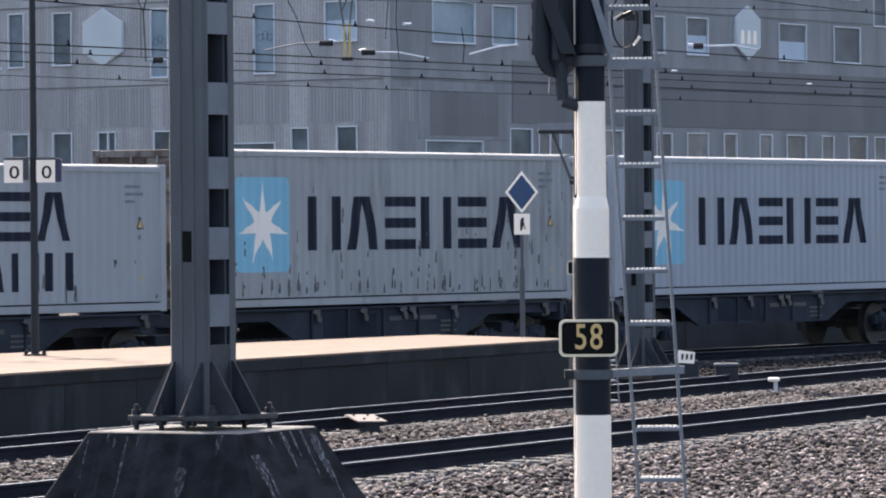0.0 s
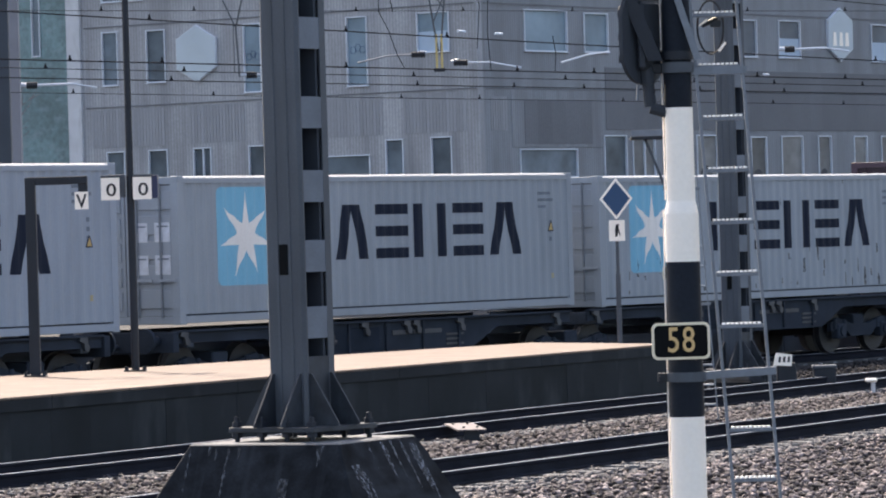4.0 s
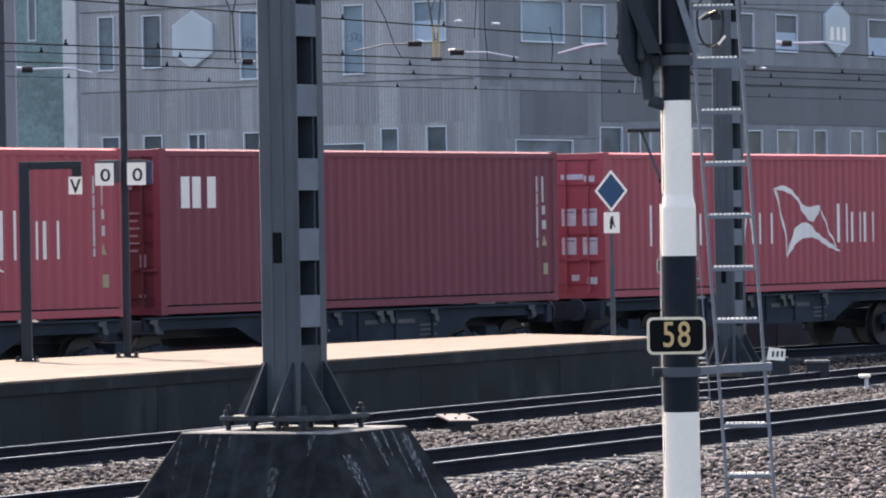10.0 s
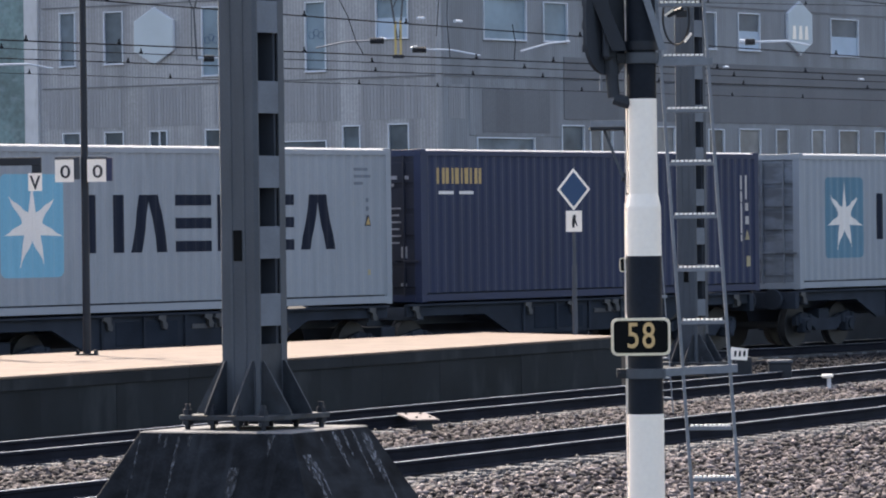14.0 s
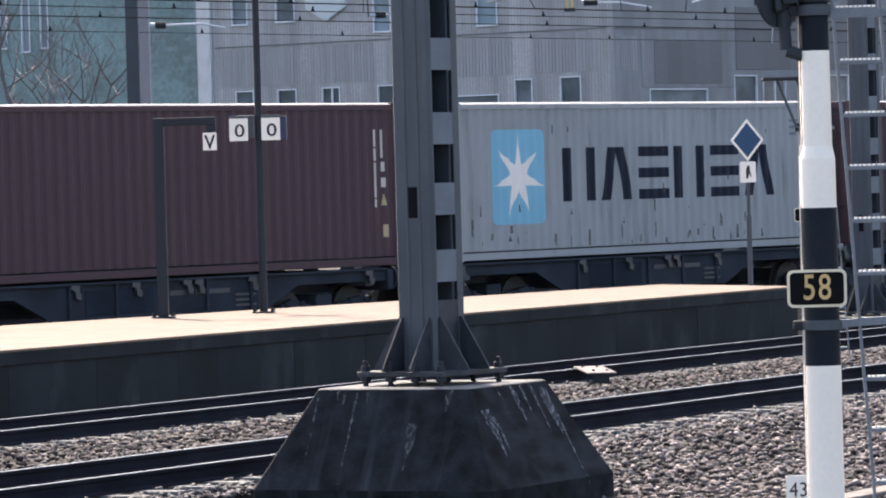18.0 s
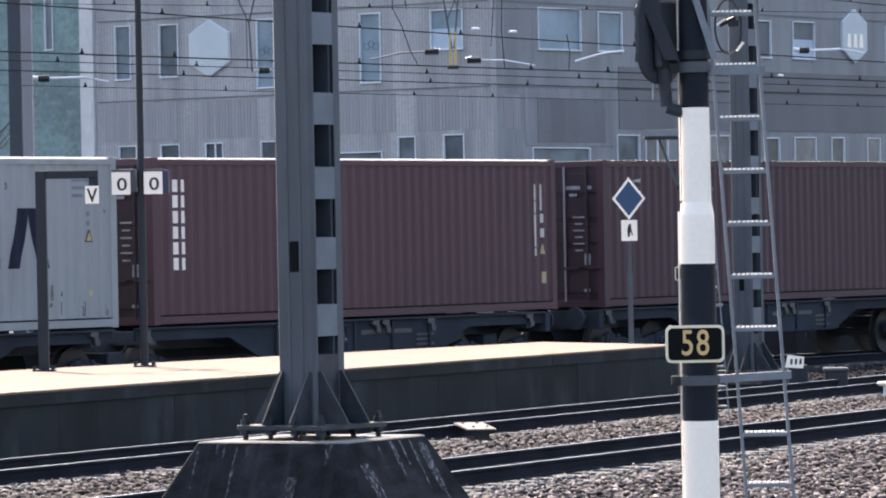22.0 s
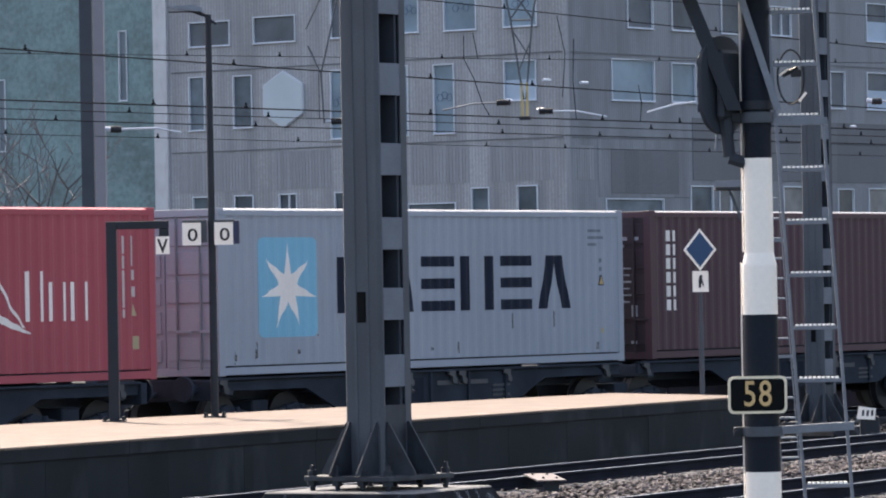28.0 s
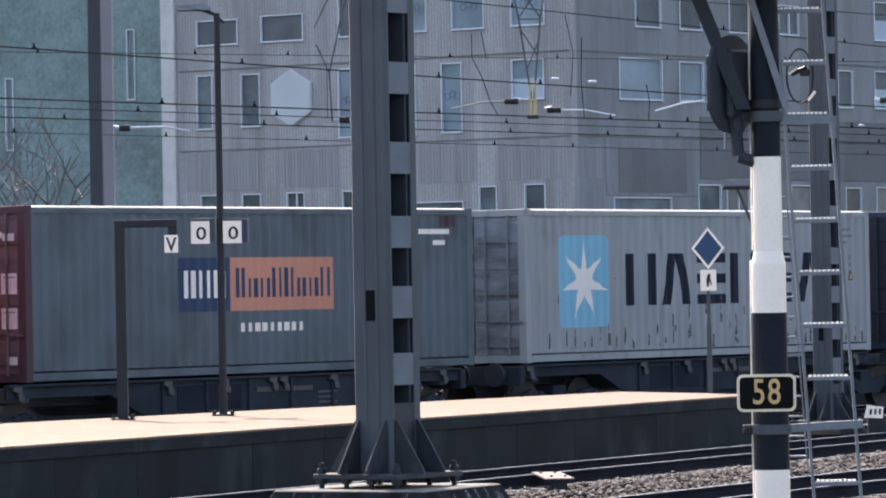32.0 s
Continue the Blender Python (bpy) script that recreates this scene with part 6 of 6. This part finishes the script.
M_LOCK = surface("pale_lock_steel", (0.062, 0.064, 0.068), 0.6, var=0.25, grain=0.15)
# Paler inner steel: haze that lifts the black gaps is put into its colour.
M_LIFTED = surface("lifted_wagon_inside", (0.095, 0.105, 0.12), 0.9, spec=0.1, var=0.3, scale=1.2, grain=0.2)
M_PANEL = surface("wagon_panel_blue", (0.026, 0.033, 0.044), 0.85, spec=0.08, var=0.3, scale=1.5, grain=0.2)


def wagon(pos, label):
    t = thing("container_wagon", FAR @ pose(START + pos - advance(0), FACE + WID / 2, 0), label, "wagon", "wagons of the train")
    for h0 in (0.0, 12.83):
        for sy in (-1, 1):
            sill = part("side_sill", K_SILL, M_WAGON if sy < 0 else M_LIFTED, t, at=pose(h0, sy * 1.16, 0))
            part("top_flange", K_FLANGE, M_WAGON, sill, at=pose(0, -sy * -0.03, 0))
            for k in range(5):
                part("web_rib", K_RIB, M_WAGON, sill, at=pose(4.0 + 1.15 * k, sy * 0.04, 0))
        part("centre_sill", K_SPINE, M_LIFTED, t, at=pose(h0, 0, 0))
        for x in (0.6, 3.4, 6.2, 9.2, 11.9):
            part("cross_member", K_CROSS, M_LIFTED, t, at=pose(h0 + x, 0, 0))
        for x in (0.35, 4.1, 5.6, 6.9, 7.2, 8.6, 11.8):
            part("container_lock", K_HOOK, M_LOCK, t, "pale folding container lock", at=pose(h0 + x, -1.235, 1.17))
        part("brake_panel", Shape().box(h0 + 4.4, -1.20, 0.66, h0 + 6.1, -1.17, 1.08, 0.006), M_PANEL, t)
        for k, (x, w) in enumerate(((6.5, 0.55), (7.15, 0.9))):
            part("lettering_bar", Shape().box(h0 + x, -1.207, 0.92, h0 + x + w, -1.192, 1.0), M_LOCK, t)
        for k in range(3):
            part("lettering_bar", Shape().box(h0 + 8.2, -1.207, 0.68 + 0.09 * k, h0 + 8.75 - 0.1 * (k % 2), -1.192, 0.72 + 0.09 * k), M_LOCK, t)
    for x in (1.65, 12.66, 23.68):
        b = part("bogie", K_BOLSTER, M_WAGON, t, at=pose(x, 0, 0))
        for sy in (-1, 1):
            part("bogie_side", K_BFRAME, M_WAGON, b, at=pose(0, sy * 1.0, 0))
        for dx in (-0.9, 0.9):
            part("axle", K_AXLE, M_WHEEL, b, at=pose(dx, 0, 0.46))
            for sy in (-1, 1):
                part("wheel", K_WHEEL, M_WHEEL, b, at=pose(dx, sy * 0.75, 0.46, 0, 0, 0 if sy < 0 else 180))
                part("axle_box", K_BOXX, M_WAGON, b, at=pose(dx, sy * 1.03, 0.46, 0, 0, 0 if sy < 0 else 180))
                for e in (-0.2, 0.2):
                    part("spring", K_SPRING, M_WAGON, b, at=pose(dx + e, sy * 1.03, 0.5))
    for x, a in ((0.12, 0), (25.25, 180)):
        part("headstock", Shape().box(x - 0.08, -1.25, 0.82, x + 0.08, 1.25, 1.18, 0.01), M_WAGON, t)
        for y in (-0.875, 0.875):
            part("buffer", K_BUFFER, M_WAGON, t, at=pose(x, y, 1.03, 0, 0, a))
        part("coupling", Shape().tube((x, 0, 0.95), (x + (-0.55 if a == 0 else 0.55), 0, 0.85), 0.05, n=8), M_WAGON, t)
    return t


# ---- what each wagon carries, from the front of the train ----
GREYS = "container with a blue star square and dark bars"
LOAD = [
    ("low", M_GREY, "weathered pale grey container with two rows of dark bars", "two_rows", {"wear": 20}),
    ("high", M_GREYOLD, "dirty pale grey " + GREYS, "star", {"wear": 40, "door_mat": M_RUSTDOOR, "frame_mat": M_RUSTFRAME}),
    ("high", M_GREYBLUE, "clean blue-grey " + GREYS, "star", {"door_mat": M_STAINDOOR}),
    ("high", M_GREYBLUE, "clean blue-grey " + GREYS, "star", {}),
    ("low", M_GREY, "lower pale grey " + GREYS, "star", {"lift": 0.07, "labels": 4}),
    ("low", M_GREY, "lower pale grey " + GREYS, "star", {"wear": 25}),
    ("high", M_PLUM, "plain dark plum-red corrugated container on a wagon", "plain", {"labels": 6, "ribbed_roof": True}),
    ("high", M_GREYOLD, "rust-streaked grey " + GREYS, "star", {"wear": 90, "door_mat": M_MAUVE, "frame_mat": M_DOORGREY}),
    ("high", M_RED, "bright red corrugated container with white bars and bird", "red", {"labels": 8}),
    ("high", M_CRIMSON, "crimson corrugated container with small white shapes", "cai", {"labels": 6}),
    ("high", M_RED, "bright red corrugated container with white bars and bird", "red", {"labels": 8}),
    ("high", M_GREYBLUE, "scratched blue-grey " + GREYS, "star", {"wear": 16, "door_mat": M_MAUVE, "frame_mat": M_OXIDE, "labels": 4}),
    ("high", M_GREY, "blue-grey container with very rusty doors and star square", "star", {"door_mat": M_RUSTDOOR, "frame_mat": M_RUSTFRAME}),
    ("high", M_NAVYBOX, "navy corrugated container with small amber bars", "amber", {"labels": 6}),
    ("high", M_GREY, "pale grey container with grimy doors and faded star square", "star", {"door_mat": M_DOORGREY}),
    ("high", M_OXIDE, "dark oxide-red container with stacked white marks", "stack3", {"labels": 6}),
    ("high", M_GREYOLD, "dirty grey container with pink doors and star square", "star", {"wear": 28, "door_mat": M_PINKDOOR}),
    ("high", M_OXIDE, "dark oxide-red container with slanted white marks", "slant3", {"labels": 6}),
    ("high", M_GREYDULL, "dull neutral grey " + GREYS, "star", {"wear": 25, "door_mat": M_PINKDOOR}),
    ("high", M_OXIDELIGHT, "brownish oxide-red container with a column of white marks", "stack6", {"labels": 6}),
    ("high", M_OXIDE, "purplish oxide-red container with a small pale crescent", "crescent", {"labels": 6, "ribbed_roof": True}),
    ("high", M_OXIDEDARK, "very dark oxide-red container with a small pale crescent", "crescent", {"labels": 6, "ribbed_roof": True}),
    ("high", M_FADED, "faded scraped blue container with bleached logo fields", "faded", {"wear": 70, "labels": 6, "door_mat": M_DULLRED, "frame_mat": M_DULLRED}),
    ("high", M_RED, "bright red corrugated container with white bars and bird", "red", {"labels": 8}),
    ("high", M_GREYBLUE, "blue-grey " + GREYS, "star", {"wear": 12}),
    ("high", M_OXIDELIGHT, "brownish oxide-red container with a column of white marks", "stack6", {"labels": 6}),
    ("high", M_RED, "bright red corrugated container with white bars and bird", "red", {"labels": 8}),
    ("high", M_SLATE, "slate blue container with orange and blue logo fields", "orange", {"labels": 8, "door_mat": M_MAUVE, "frame_mat": M_OXIDE}),
    ("high", M_GREYOLD, "worn pale grey " + GREYS, "star", {"wear": 30, "door_mat": M_DOORGREY}),
    ("high", M_NAVYBOX, "navy corrugated container at the end of the view", "amber", {}),
]

TRAIN = []
for i, (kind, mt, label, livery, extra) in enumerate(LOAD):
    extra = dict(extra)
    wear = extra.pop("wear", 0)
    c = container(10.4 + 26.98 * (i // 2 - 1) + (13.14 if i % 2 else 0), kind, mt, label, rods=M_GALV if mt in (M_GREY, M_GREYBLUE, M_GREYOLD, M_GREYDULL) else M_RODS if mt in (M_OXIDE, M_PLUM, M_OXIDELIGHT, M_OXIDEDARK, M_NAVYBOX) else None, **extra)
    TRAIN.append(c)
    if livery == "star":
        star_line(c, M_SKYDULL if i == 14 else M_SKY)
        codes(c, kind == "low")
    elif livery == "two_rows":
        wordmark(c, 3.4, 1.26, 0.88, 0.17, 0.84, 0.22, M_INK, "palpla")
        wordmark(c, 3.4, 0.40, 0.74, 0.17, 0.66, 0.19, M_INK, "llplapp")
        codes(c, True)
    elif livery == "red":
        red_line(c)
    elif livery == "cai":
        for x in (0.62, 0.93, 1.32):
            bar(c, x, 1.86, 0.24, 0.55, M_CHALK, 0, "logo_block")
        tall_marks(c)
    elif livery == "amber":
        wordmark(c, 0.55, 2.24, 0.25, 0.06, 0.30, 0.09, M_AMBER, "ppppp")
        bar(c, 0.62, 2.04, 0.5, 0.06, M_CHALK)
        bar(c, 1.27, 2.04, 0.5, 0.06, M_CHALK)
        tall_marks(c)
    elif livery == "stack3":
        stacked(c, 0.60, 1.30, 2.55, 3, 0.34, M_CHALK)
        tall_marks(c)
    elif livery == "slant3":
        for z in (0.62, 1.30, 2.00):
            bar(c, 0.62, z, 0.14, 0.44, M_CHALK, 0.10, "wordmark_bar")
            bar(c, 0.86, z, 0.12, 0.44, M_CHALK, 0.10, "wordmark_bar")
        tall_marks(c)
    elif livery == "stack6":
        stacked(c, 0.58, 0.95, 2.57, 6, 0.34, M_CHALK)
        tall_marks(c)
    elif livery == "crescent":
        crescent(c)
    elif livery == "faded":
        two_field(c, M_LILAC, M_PALE, M_CHALK, M_LILAC, 0.25)
        face_plate(c, [(4.5, 1.62), (5.0, 1.62), (5.0, 2.0), (4.5, 2.0)], M_PALE, "patch", 0.012)
        face_plate(c, [(6.9, 1.68), (7.5, 1.68), (7.5, 2.10), (6.9, 2.10)], M_WAGON, "patch", 0.012)
        bar(c, 10.7, 2.42, 0.9, 0.09, M_CHALK)
        bar(c, 11.1, 2.24, 0.4, 0.09, M_CHALK)
        rng = random.Random(77)
        for k in range(60):
            x, z, w, h = rng.uniform(0.4, 11.5), 0.25 + rng.random() ** 1.6 * 1.0, rng.uniform(0.02, 0.09), rng.uniform(0.08, 0.42)
            x = x if k % 3 else 7.0 + 0.3 * x
            face_plate(c, [(x, z), (x + w * 0.6, z - h * 0.15), (x + w, z + h * 0.3), (x + w * 0.75, z + h), (x + w * 0.3, z + h * 0.75), (x - w * 0.1, z + h * 0.4)], M_SCRAPE, "scrape", 0.003)
    elif livery == "orange":
        two_field(c, M_ROYAL, M_ORANGE, M_CHALK, M_ROYAL)
        for k in range(9):
            bar(c, 5.5 + 0.2 * k, 0.74, 0.12, 0.15, M_CHALK, 0, "wordmark_bar")
        bar(c, 10.6, 2.42, 0.9, 0.09, M_CHALK)
        bar(c, 11.0, 2.22, 0.4, 0.09, M_CHALK)
        bar(c, 11.2, 2.55, 0.5, 0.2, M_OXIDE, 0, "patch")
        bar(c, 9.4, 2.1, 0.55, 0.5, M_NAVYBOX, 0, "patch")
    elif livery == "plain":
        tall_marks(c)
    if wear:
        scuffs(c, 40 + i, wear)
        if wear >= 30:
            rib_scrapes(c, 200 + i, 0.85 if wear > 60 else 0.5)
        if wear >= 25:
            scuffs(c, 90 + i, wear, 2.2, 1.0, M_RUN, 0.6)
for j in range(-1, 14):
    TRAIN.append(wagon(10.4 - 0.3 + 26.98 * j, "grimy dark articulated container wagon with pale locks"))


def motions():
    for ob in TRAIN:
        m0 = ob.matrix_world.copy()
        walk(ob, [(t, Matrix.Translation((FAR.to_3x3() @ Vector((advance(0) - advance(t), 0, 0)))) @ m0) for t in TRAIN_TIMES])


motions()
